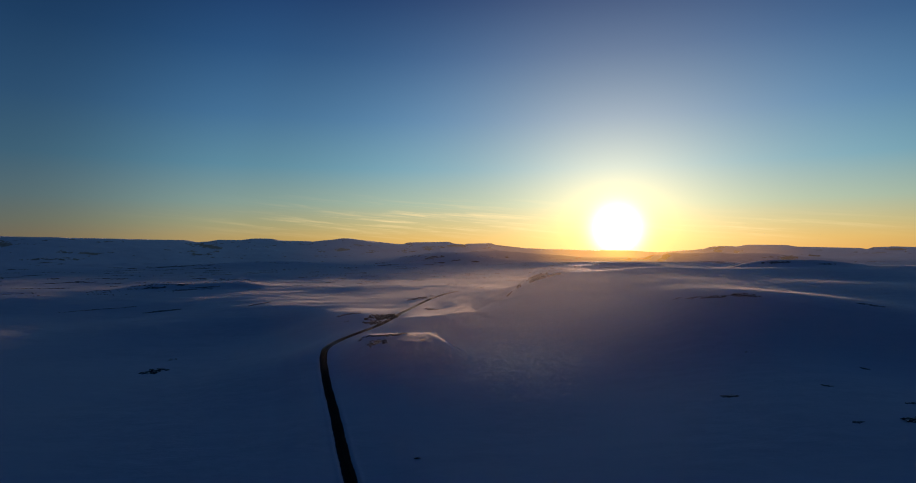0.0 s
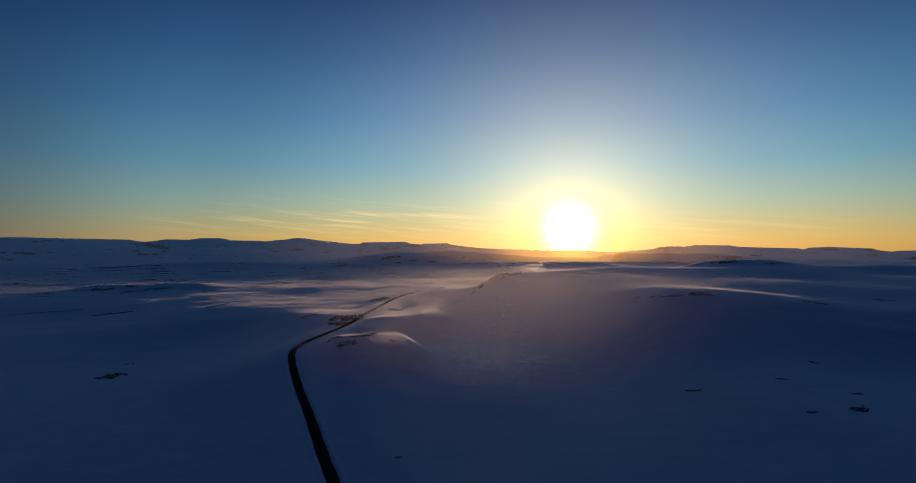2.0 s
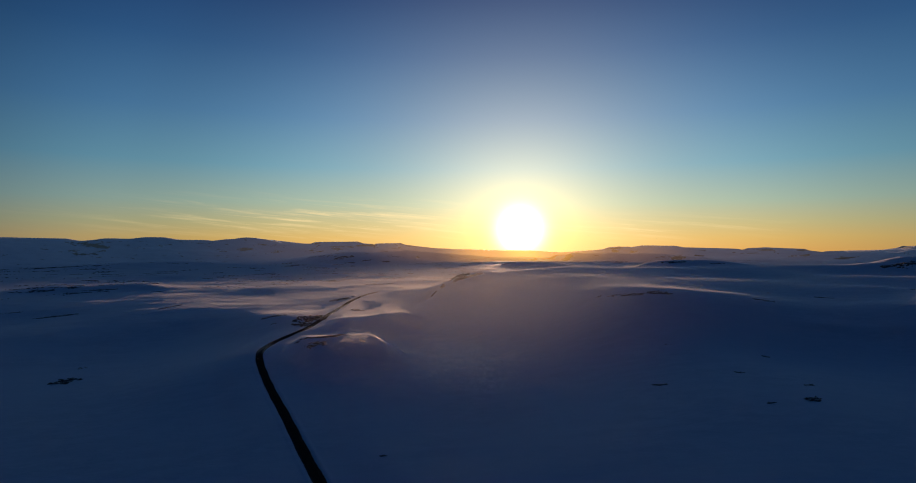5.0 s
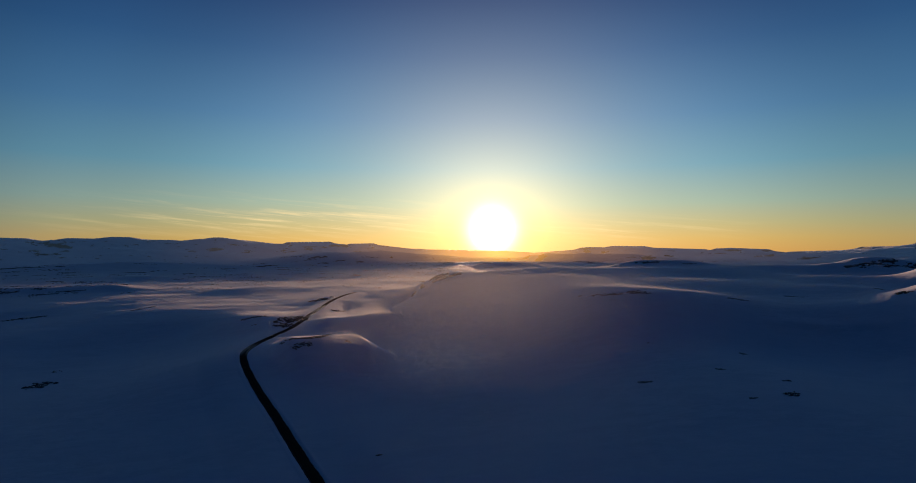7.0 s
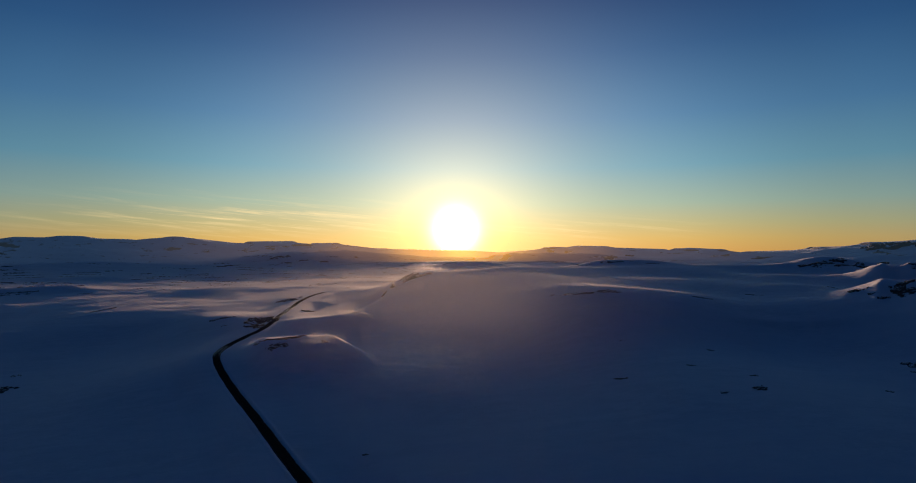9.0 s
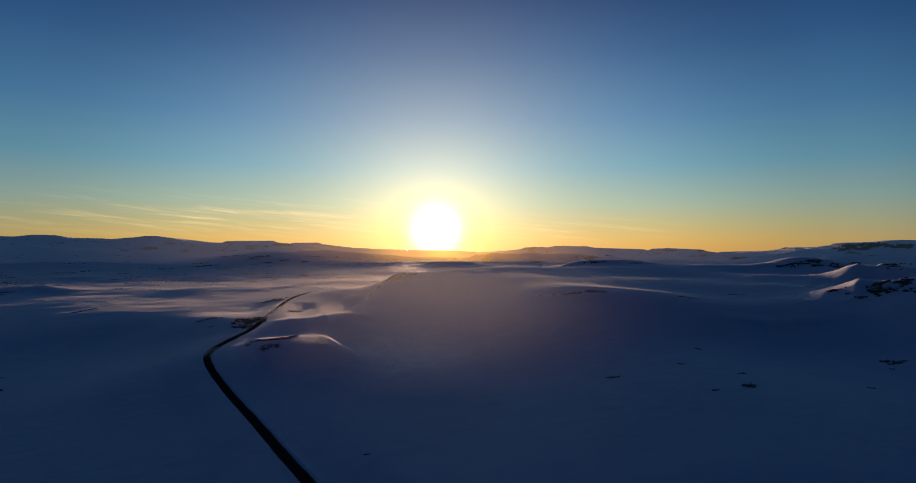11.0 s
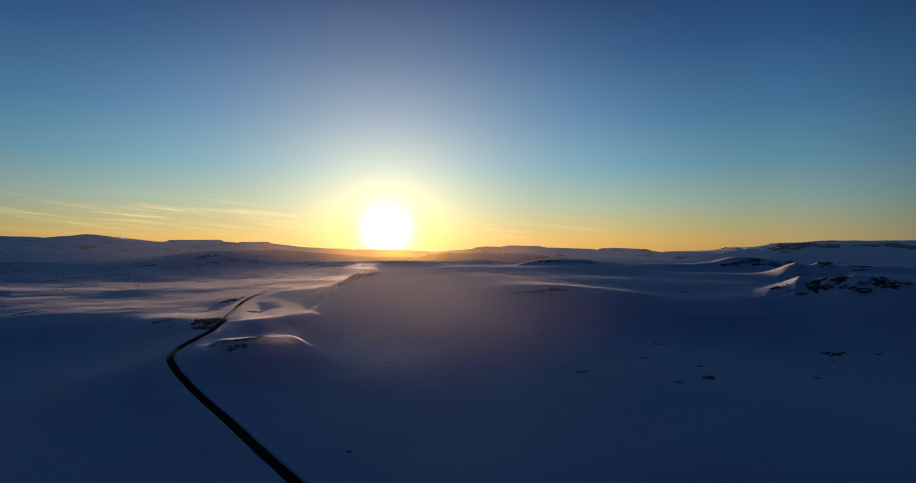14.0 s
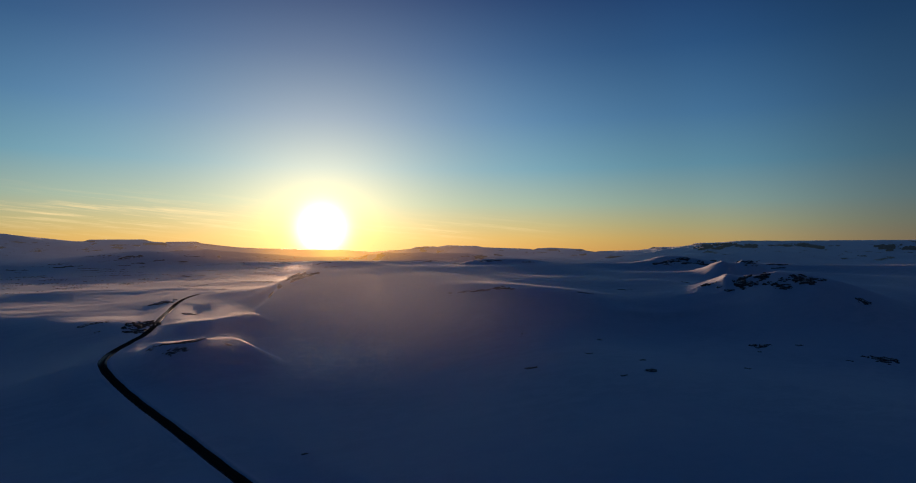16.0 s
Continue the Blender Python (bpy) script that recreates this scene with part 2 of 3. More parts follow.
def spline(points, step):
    """A smooth line through the points, cut into even steps."""
    p = np.array(points, float)
    p = np.vstack([2 * p[0] - p[1], p, 2 * p[-1] - p[-2]])
    line = []
    for a, b, c, d in zip(p[:-3], p[1:-2], p[2:-1], p[3:]):
        count = max(2, int(np.linalg.norm(c - b) / step))
        for k in range(count):
            u = k / count
            line.append(0.5 * (2 * b + (c - a) * u + (2 * a - 5 * b + 4 * c - d) * u * u + (3 * b - a - 3 * c + d) * u ** 3))
    return np.array(line + [p[-2]])


ROAD_LINE = spline(ROAD, 4.0)

# the far tableland: mesas from azimuth to azimuth, with their heights at both ends and the width of their edges in degrees
MESAS = [(-80, -24.2, 225, 167, 1.2), (-22.5, -13.5, 172, 166, 1.2), (-19.6, -16.8, 184, 181, 1.6), (-11.4, -9.3, 188, 186, 1.7),
         (-8, 0.2, 146, 144, 0.8), (-4.6, -0.2, 157, 163, 0.5), (1.2, 4.0, 147, 152, 0.6), (4.2, 9.0, 119, 107, 0.9), (8, 18, 106, 92, 2.0)]
MESAS_EAST = [(22.5, 36.2, 99, 98, 2.0), (23.7, 25.4, 118, 128, 0.8), (26.6, 30.5, 135, 130, 1.4), (30.0, 35.6, 121, 108, 1.0),
              (37.0, 40.6, 120, 106, 0.6), (42.7, 46.6, 94, 103, 0.6), (47.2, 50.6, 124, 130, 0.6), (51.0, 56.0, 152, 167, 0.7),
              (55, 80, 166, 172, 1.5), (80, 285, 170, 200, 8)]
# bluffs in front of them: azimuth and height of their edge
TERRACE = [(-30, 20), (-6, 30), (-2, 72), (4.4, 93), (7, 78), (10, 62), (13, 50), (17, 48), (18.6, 52), (19.2, 66), (21, 76), (25, 78), (30, 70), (34, 40), (60, 20)]
CENTRE = (-42.0, -4.0)


def skyline(az):
    top = 80.0 + 0 * az
    for a, b, za, zb, edge in MESAS + MESAS_EAST:
        for turn in (0, 360):
            z = za + (zb - za) * np.clip((az + turn - a) / (b - a), 0, 1)
            inside = np.minimum(az + turn - a, b - az - turn) / edge + 0.5
            step = min(14.0, 0.35 * (max(za, zb) - 84))
            top = np.maximum(top, z - step * (1 - ease(inside)) - 9.0 * np.maximum(-inside * edge, 0))
    return 85 + (top - 85) * 4800 / 4600


def height(x, y):
    """The height of the snow at (x, y)."""
    x, y = np.asarray(x, float), np.asarray(y, float)
    z = 0.0 * x
    for hx, hy, s, h in HILLS:
        z += h * np.exp(-((x - hx) ** 2 + (y - hy) ** 2) / (2 * s * s))
    px, py = x - CENTRE[0], y - CENTRE[1]
    r, az = np.hypot(px, py), np.degrees(np.arctan2(px, py))
    # gentle rolling ground, growing with distance
    far = ease((r - 700) / 2200)
    z += far * 6 * fractal(x, y, 620, 6, 11, 0.5) + ease((r - 1000) / 900) * 2.0 * fractal(x, y, 150, 4, 17, 0.55) * (1 - 0.7 * ease((x - 60 - 0.06 * y) / 160)) + ease((r - 180) / 500) * 1.2 * fractal(x, y, 120, 3, 5) * (1 - 0.8 * ease((x - 60 - 0.06 * y) / 160))
    # broad swells on the western plain
    z += 2.2 * bumps(x + 0.5 * y, y - 0.3 * x, 210, 83) * ease((-x - 90) / 160) * ease((r - 560) / 240)
    # wind-drifted ribs that run across the plain
    u, v = 0.94 * x + 0.34 * y, -0.34 * x + 0.94 * y
    drift = 1 - np.abs(bumps(u / 3.2, v, 62, 23) + 0.4 * bumps(u / 3.0, v, 25, 29))
    z += ease((r - 950) / 700) * (1 - 0.3 * far) * 0.9 * (drift - 0.6) * (1 - 0.85 * ease((x - 60 - 0.06 * y) / 160))
    # mounds beside the road and the edge of the big hill
    z += ridge(x, y, -70, 468, -24, 479, 46, 44, 12.8)
    z += ridge(x, y, -34, 452, -6, 460, 24, 30, 3.2) + ridge(x, y, 2, 606, 22, 612, 20, 26, 1.8)
    z += ridge(x, y, -44, 612, 8, 630, 42, 34, 4.5)
    z += ridge(x, y, 96, 880, 150, 930, 22, 60, 3.0)
    # the plain lies level up to the western edge of the big hill
    side = ((x - 35) * 180 - (y - 690) * 60) / 190.0
    flat = ease((-side - 2) / 22) * ease((y - 655) / 50) * ease((915 - y) / 60) * ease((x + 30) / 40)
    z += flat * (12.0 + 0.8 * bumps(x, y, 60, 33) - z)
    # a small drift on the slope below the plateau
    z += ridge(x, y, 364, 437, 432, 424, 7, 16, 1.8)
    # a low swell far out on the plain
    z += ridge(x, y, -640, 1270, -490, 1310, 60, 90, 10.0)
    # spurs of the bluff, each with a gentle western and a steep eastern side
    z += ridge(x, y, 738, 612, 780, 646, 14, 24, 6.0) + ridge(x, y, 770, 585, 812, 610, 13, 22, 7.0)
    z += ridge(x, y, 545, 462, 590, 488, 14, 26, 4.0) + ridge(x, y, 880, 905, 945, 848, 40, 40, 5.0)
    bluff = np.exp(-((x - 570) / 90) ** 2 - ((y - 425) / 60) ** 2) + np.exp(-((x - 785) / 90) ** 2 - ((y - 615) / 60) ** 2)
    z += bluff * 2.2 * (1 - 2 * np.abs(bumps(0.8 * x + 0.6 * y, (0.8 * y - 0.6 * x) * 1.6, 46, 61)) + 0.5 * fractal(x, y, 24, 3, 63))
    # the mountains
    sway = ease((4780 - r) / 260) * (1.6 * bumps(r, az * 40, 240, 75) + 0.7 * bumps(r, az * 40, 90, 76))
    rim = skyline(az + sway) + fractal(az * 60, r * 0.4, 90, 4, 41) * 2.0 * ease((4850 - r) / 200)
    wander = 200 * bumps(az * 30, 0 * az, 400, 71) + 70 * bumps(az * 30, 0 * az, 170, 72)
    rise = ease((r - 3150 - wander * ease((4700 - r) / 300)) / (4800 - 3150)) ** 1.5
    crags = fractal(x, y, 420, 5, 51)
    z = z * (1 - rise) + rise * (rim + crags * 24 * (1 - rise) * 2.0 * ease(rise * 3))
    # lower bluffs stand before the mountains, with a broken edge
    edge = np.interp(az, *zip(*TERRACE)) + 3.0 * fractal(az * 60, 0 * az, 70, 3, 47)
    front = 3700 + 90 * bumps(az * 60, 0 * az, 160, 48)
    z = np.maximum(z, np.where(r < 4300, edge - np.where(r < front, 0.20, 0.10) * np.abs(r - front) + 2.0 * bumps(x, y, 90, 49), z))
    z -= 60 * ease((r - 4830) / 120)
    return road_bed(x, y, z)


def road_bed(x, y, z):
    """Levels the ground under the road, with ploughed banks along its edges."""
    near = (np.abs(x + 50) < 140) & (y > 60) & (y < 1220)
    if not near.any():
        return z
    qx, qy, out = x[near], y[near], z[near].copy()
    best, level = np.full(qx.shape, 1e9), np.zeros(qx.shape)
    for (ax, ay, az_), (bx, by, bz) in zip(ROAD_LINE[:-1], ROAD_LINE[1:]):
        pick = (qy > min(ay, by) - 45) & (qy < max(ay, by) + 45)
        dx, dy = bx - ax, by - ay
        u = np.clip(((qx[pick] - ax) * dx + (qy[pick] - ay) * dy) / (dx * dx + dy * dy), 0, 1)
        d = np.hypot(qx[pick] - ax - u * dx, qy[pick] - ay - u * dy)
        old = best[pick]
        level[pick] = np.where(d < old, az_ + u * (bz - az_), level[pick])
        best[pick] = np.minimum(old, d)
    blend = 1 - ease((best - 4.6) / 30.0)
    out = out * (1 - blend) + level * blend
    out += 0.45 * np.exp(-((best - 4.3) / 0.8) ** 2) * (1 + 0.5 * bumps(qx, qy, 7, 91))
    out -= 0.5 * (1 - ease((best - 2.6) / 1.2))
    result = z.copy()
    result[near] = out
    return result


# ---- materials ----
def material(name):
    mat = bpy.data.materials.new(name)
    mat.use_nodes = True
    n = Nodes(mat.node_tree)
    shader = n.add("ShaderNodeBsdfPrincipled")
    out = n.add("ShaderNodeOutputMaterial")
    n.plug(shader.outputs[0], out.inputs["Surface"])
    return mat, n, shader


def bump(n, shader, heights, distance, strength=1.0, after=None):
    node = n.add("ShaderNodeBump")
    n.plug(heights, node.inputs["Height"])
    node.inputs["Distance"].default_value = distance
    node.inputs["Strength"].default_value = strength
    if after:
        n.plug(after, node.inputs["Normal"])
    n.plug(node.outputs[0], shader.inputs["Normal"])
    return node.outputs[0]


TONGUE = (52, 455)
GLAZE = (0.68, 0.10)                    # roughness and strength of the ice film


def snow_material(name, rocky, painted_haze=0.0):
    mat, n, shader = material(name)
    place = n.add("ShaderNodeNewGeometry")
    spot = place.outputs["Position"]
    wind = n.stretch(spot, (0.25, 1.0, 1.0), 20)
    coarse = n.noise(wind, 0.02, 6, 0.6)
    fine = n.noise(wind, 0.35, 5, 0.6)
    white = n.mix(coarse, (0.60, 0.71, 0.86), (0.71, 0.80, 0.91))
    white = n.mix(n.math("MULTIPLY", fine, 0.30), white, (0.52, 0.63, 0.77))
    # wind crust: patches of small sastrugi, where the snow is icier and greyer between the ribs
    crust = n.ramp(n.noise(spot, 0.009, 4, 0.55), [(0.42, 0.06), (0.58, 1.0)])
    # the wind scours one broad tongue of it below the big hill
    tongue = n.vec("LENGTH", n.stretch(n.vec("SUBTRACT", spot, (TONGUE[0], TONGUE[1], 10.0)), (1 / 62, 1 / 125, 0.0)))
    tongue = n.math("MULTIPLY_ADD", n.noise(spot, 0.02, 4, 0.6), 1.2, n.math("SUBTRACT", 0.4, tongue), clamp=True)
    crust = n.math("MAXIMUM", n.math("MULTIPLY", crust, 0.6), tongue)
    tufts = n.noise(spot, 0.085, 6, 0.68, 0.4)
    ribs = n.noise(n.stretch(spot, (0.45, 1.0, 1.0), -30), 0.11, 6, 0.68, 0.3)
    icy = n.math("MULTIPLY", n.ramp(ribs, [(0.42, 1.0), (0.60, 0.0)]), crust)
    white = n.mix(n.math("MULTIPLY", icy, n.math("MULTIPLY_ADD", tongue, -0.3, 0.4)), white, (0.42, 0.52, 0.66))
    white = n.mix(n.math("MULTIPLY", n.math("MULTIPLY", n.ramp(tufts, [(0.46, 0.0), (0.60, 1.0)]), tongue), 0.95), white, (0.93, 0.95, 0.97))
    # whitened all over too: light on the tongue, put into its colour
    white = n.mix(n.math("MULTIPLY", tongue, 0.6), white, (0.90, 0.93, 0.96))
    split = n.add("ShaderNodeSeparateXYZ")
    n.plug(place.outputs["Normal"], split.inputs[0])
    steep = n.math("SUBTRACT", 1.0, split.outputs["Z"])
    # bare rock where it is steep or the wind has swept the snow off
    patch = n.noise(n.stretch(spot, (1.0, 1.0, 2.5)), rocky[0], 7, 0.68, 0.4)
    bare = n.math("MULTIPLY_ADD", steep, rocky[1], patch)
    bare = n.ramp(bare, [(rocky[2], 0.0), (rocky[2] + 0.035, 1.0)])
    stone = n.mix(n.noise(spot, 0.3, 5, 0.6), (0.035, 0.030, 0.027), (0.11, 0.095, 0.08))
    n.plug(n.mix(bare, white, stone), shader.inputs["Base Color"])
    # glazed by the wind: the ice film mirrors the low sky softly, most of all on the crust
    film = n.math("MULTIPLY_ADD", tongue, -0.22, GLAZE[0])
    n.plug(n.math("MULTIPLY_ADD", bare, 0.15, film), shader.inputs["Roughness"])
    n.plug(n.math("MULTIPLY_ADD", bare, -0.8 * GLAZE[1], n.math("MULTIPLY_ADD", n.math("MULTIPLY", tongue, n.ramp(tufts, [(0.40, 0.15), (0.58, 1.0)])), 0.6, GLAZE[1])), shader.inputs["Specular IOR Level"])
    # loose grains on the crust scatter light forward at low angles
    shader.inputs["Sheen Weight"].default_value = 0.18
    shader.inputs["Sheen Roughness"].default_value = 0.45
    shader.inputs["Sheen Tint"].default_value = (0.92, 0.95, 1.0, 1.0)
    ripples = n.math("ADD", n.math("MULTIPLY", ribs, crust), n.math("MULTIPLY", tufts, n.math("MULTIPLY", tongue, 3.0)))
    first = bump(n, shader, n.noise(n.stretch(spot, (0.5, 1.0, 1.0), 20), 0.035, 5, 0.55), 2.0, 0.55)
    second = bump(n, shader, n.noise(n.stretch(spot, (0.3, 1.0, 1.0), 20), 0.10, 6, 0.6), 1.2, 0.12, first)
    bump(n, shader, ripples, 1.1, 0.75, second)
    if painted_haze:
        # haze as emission: the distant backdrop glows brighter and warmer towards the sun
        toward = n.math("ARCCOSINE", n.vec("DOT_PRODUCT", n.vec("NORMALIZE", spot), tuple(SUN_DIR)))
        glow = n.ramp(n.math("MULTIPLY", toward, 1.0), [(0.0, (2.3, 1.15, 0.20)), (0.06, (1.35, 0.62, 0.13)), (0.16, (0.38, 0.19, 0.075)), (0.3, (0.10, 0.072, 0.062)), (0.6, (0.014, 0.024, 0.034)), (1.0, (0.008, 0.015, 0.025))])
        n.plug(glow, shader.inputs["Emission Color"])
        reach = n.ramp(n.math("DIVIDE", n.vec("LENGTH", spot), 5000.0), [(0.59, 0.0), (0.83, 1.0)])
        n.plug(n.math("MULTIPLY", reach, painted_haze), shader.inputs["Emission Strength"])
    return mat


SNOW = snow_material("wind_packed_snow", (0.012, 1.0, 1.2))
# the two far materials glow: haze is put into their emission
FAR_ROCK = snow_material("hazed_mountain_rock", (0.01, 0.0, 0.30), 0.55)
FAR_SNOW = snow_material("hazed_mountain_snow", (0.0075, 2.6, 0.645), 0.8)


def asphalt_material():
    mat, n, shader = material("damp_asphalt")
    spot = n.add("ShaderNodeNewGeometry").outputs["Position"]
    along = n.add("ShaderNodeUVMap").outputs[0]
    split = n.add("ShaderNodeSeparateXYZ")
    n.plug(along, split.inputs[0])
    across = split.outputs["X"]
    grain = n.noise(spot, 1.4, 6, 0.65)
    base = n.mix(grain, (0.026, 0.020, 0.017), (0.052, 0.041, 0.034))
    # a wet stretch where meltwater stands past the bend
    north = n.add("ShaderNodeSeparateXYZ")
    n.plug(spot, north.inputs[0])
    wet = n.ramp(n.math("DIVIDE", n.math("SUBTRACT", north.outputs["Y"], 600.0), 250.0), [(0.24, 0.0), (0.34, 1.0), (0.70, 1.0), (0.84, 0.0)])
    bend = n.ramp(n.math("DIVIDE", n.math("SUBTRACT", north.outputs["Y"], 440.0), 100.0), [(0.30, 0.0), (0.42, 0.8), (0.62, 0.8), (0.75, 0.0)])
    wet = n.math("MAXIMUM", wet, bend)
    wet = n.math("MULTIPLY", wet, n.ramp(n.noise(n.stretch(along, (2.5, 0.02, 1)), 1.0, 4), [(0.40, 0.0), (0.58, 1.0)]))
    # packed slush between and beside the wheel tracks
    tracks = n.math("ABSOLUTE", n.math("SINE", n.math("MULTIPLY", across, 4 * math.pi)))
    slush = n.math("MULTIPLY", n.math("SUBTRACT", 1.0, tracks), n.ramp(n.noise(n.stretch(along, (3, 0.05, 1)), 1.0, 5), [(0.45, 0.0), (0.7, 1.0)]))
    base = n.mix(n.math("MULTIPLY", slush, 0.08), base, (0.30, 0.32, 0.35))
    # snow and grit strewn over the edges
    rim = n.math("ABSOLUTE", n.math("MULTIPLY_ADD", across, 2.0, -1.0))
    rim = n.math("MULTIPLY", n.ramp(rim, [(0.84, 0.0), (1.0, 1.0)]), n.ramp(n.noise(n.stretch(along, (2, 0.25, 1)), 1.0, 5, 0.65), [(0.36, 0.0), (0.62, 1.0)]))
    base = n.mix(n.math("MULTIPLY", rim, 0.5), base, (0.27, 0.25, 0.26))
    n.plug(base, shader.inputs["Base Color"])
    n.plug(n.math("MULTIPLY_ADD", wet, -0.45, n.math("MULTIPLY_ADD", grain, 0.15, 0.76)), shader.inputs["Roughness"])
    n.plug(n.math("MULTIPLY", wet, 0.5), shader.inputs["Specular IOR Level"])
    bump(n, shader, n.noise(spot, 6.0, 4), 0.02, 0.5)
    return mat


ASPHALT = asphalt_material()


def stone_material(name, snow_from):
    mat, n, shader = material(name)
    spot = n.add("ShaderNodeNewGeometry").outputs["Position"]
    seed = n.add("ShaderNodeObjectInfo").outputs["Random"]
    island = n.add("ShaderNodeNewGeometry").outputs["Random Per Island"]
    base = n.mix(n.noise(spot, 0.9, 6, 0.65), (0.030, 0.026, 0.023), (0.115, 0.098, 0.082))
    base = n.mix(n.math("MULTIPLY", n.math("ADD", seed, island), 0.25), base, (0.09, 0.075, 0.055))
    lichen = n.ramp(n.noise(spot, 2.4, 5, 0.7), [(0.58, 0.0), (0.66, 1.0)])
    base = n.mix(n.math("MULTIPLY", lichen, 0.5), base, (0.14, 0.13, 0.09))
    # snow lies in the hollows that face up
    split = n.add("ShaderNodeSeparateXYZ")
    n.plug(n.add("ShaderNodeNewGeometry").outputs["Normal"], split.inputs[0])
    cap = n.math("MULTIPLY_ADD", n.noise(spot, 0.7, 5, 0.65), 0.9, split.outputs["Z"])
    cap = n.ramp(n.math("MULTIPLY", cap, 0.5), [(snow_from, 0.0), (snow_from + 0.04, 1.0)])
    n.plug(n.mix(cap, base, (0.82, 0.85, 0.89)), shader.inputs["Base Color"])
    shader.inputs["Roughness"].default_value = 0.8
    bump(n, shader, n.noise(spot, 1.8, 7, 0.7), 0.35, 0.8)
    return mat


STONE = stone_material("dark_gneiss", 0.70)
BEDROCK = stone_material("bare_bedrock", 0.67)


# ---- the ground, in rings round the middle of the flight ----
def polar_sheet(name, radii, azimuths, mat, label, category):
    r, a = np.meshgrid(np.asarray(radii), np.radians(azimuths), indexing="ij")
    x, y = CENTRE[0] + r * np.sin(a), CENTRE[1] + r * np.cos(a)
    z = height(x.ravel(), y.ravel())
    co = np.column_stack([x.ravel(), y.ravel(), z]).astype(np.float32)
    rows, cols = r.shape
    i, j = np.meshgrid(np.arange(rows - 1), np.arange(cols), indexing="ij")
    k = (j + 1) % cols
    quads = np.stack([i * cols + j, i * cols + k, (i + 1) * cols + k, (i + 1) * cols + j], -1).reshape(-1, 4)
    if radii[0] < 60:
        middle = np.array([[CENTRE[0], CENTRE[1], float(height(np.array([CENTRE[0]]), np.array([CENTRE[1]]))[0])]], np.float32)
        co = np.vstack([co, middle])
        fan = [(cols * rows, (c + 1) % cols, c) for c in range(cols)]
    else:
        fan = []
    mesh = bpy.data.meshes.new(name)
    mesh.vertices.add(len(co))
    mesh.vertices.foreach_set("co", co.ravel())
    loops = np.concatenate([quads.ravel(), np.array(fan, int).ravel()]) if fan else quads.ravel()
    mesh.loops.add(len(loops))
    mesh.loops.foreach_set("vertex_index", loops.astype(np.int32))
    starts = np.concatenate([np.arange(len(quads)) * 4, len(quads) * 4 + np.arange(len(fan)) * 3])
    mesh.polygons.add(len(starts))
    mesh.polygons.foreach_set("loop_start", starts.astype(np.int32))
    mesh.polygons.foreach_set("use_smooth", np.ones(len(starts), bool))
    mesh.materials.append(mat)
    mesh.update(calc_edges=True)
    mesh.validate()
    return tagged(new(name, mesh), label, category, kind="structure")


AZIMUTHS = np.concatenate([np.arange(-58, 78, 0.16), np.arange(78, 302, 2.0)])
RADII = np.geomspace(50, 2700, 510)
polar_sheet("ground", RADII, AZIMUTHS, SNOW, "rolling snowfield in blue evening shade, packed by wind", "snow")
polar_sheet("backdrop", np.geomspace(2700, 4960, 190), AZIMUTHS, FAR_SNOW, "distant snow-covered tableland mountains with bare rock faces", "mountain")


# ---- the road ----
def ribbon(name, line, half, lift, mat, label):
    side = np.gradient(line[:, :2], axis=0)
    side = np.column_stack([side[:, 1], -side[:, 0]]) / np.linalg.norm(side, axis=1)[:, None]
    bm = bmesh.new()
    uv = bm.loops.layers.uv.new("UVMap")
    rows, run = [], 0.0
    cross = [(-1.08, -0.5), (-1.0, 0.0), (-0.5, 0.05), (0.0, 0.09), (0.5, 0.05), (1.0, 0.0), (1.08, -0.5)]
    for k, (p, s) in enumerate(zip(line, side)):
        run += float(np.linalg.norm(p - line[k - 1])) if k else 0.0
        wobble = 1 + 0.05 * math.sin(run * 0.21) + 0.03 * math.sin(run * 0.83)
        rows.append(([bm.verts.new((p[0] + s[0] * half * c * wobble, p[1] + s[1] * half * c * wobble, p[2] + lift + h)) for c, h in cross], run))
    for (a, ra), (b, rb) in zip(rows[:-1], rows[1:]):
        for k in range(len(cross) - 1):
            face = bm.faces.new((a[k], a[k + 1], b[k + 1], b[k]))
            face.smooth = True
            for loop, (c, v) in zip(face.loops, ((k, ra), (k + 1, ra), (k + 1, rb), (k, rb))):
                loop[uv].uv = ((cross[c][0] + 1) / 2, v)
    bmesh.ops.recalc_face_normals(bm, faces=bm.faces)
    mesh = bpy.data.meshes.new(name)
    bm.to_mesh(mesh)
    bm.free()
    mesh.materials.append(mat)
    return tagged(new(name, mesh), label, "road", kind="structure")


ribbon("road", spline(ROAD, 2.0), 2.65, 0.06, ASPHALT, "narrow ploughed asphalt road, damp and dark, winding through snow")


# ---- things: one helper links a bmesh as one mesh under its thing ----
def part(name, bm, mat, parent=None, label=""):
    mesh = bpy.data.meshes.new(name)
    bm.to_mesh(mesh)
    bm.free()
    mesh.materials.append(mat)
    ob = new(name, mesh)
    ob.parent = parent
    return tagged(ob, label)


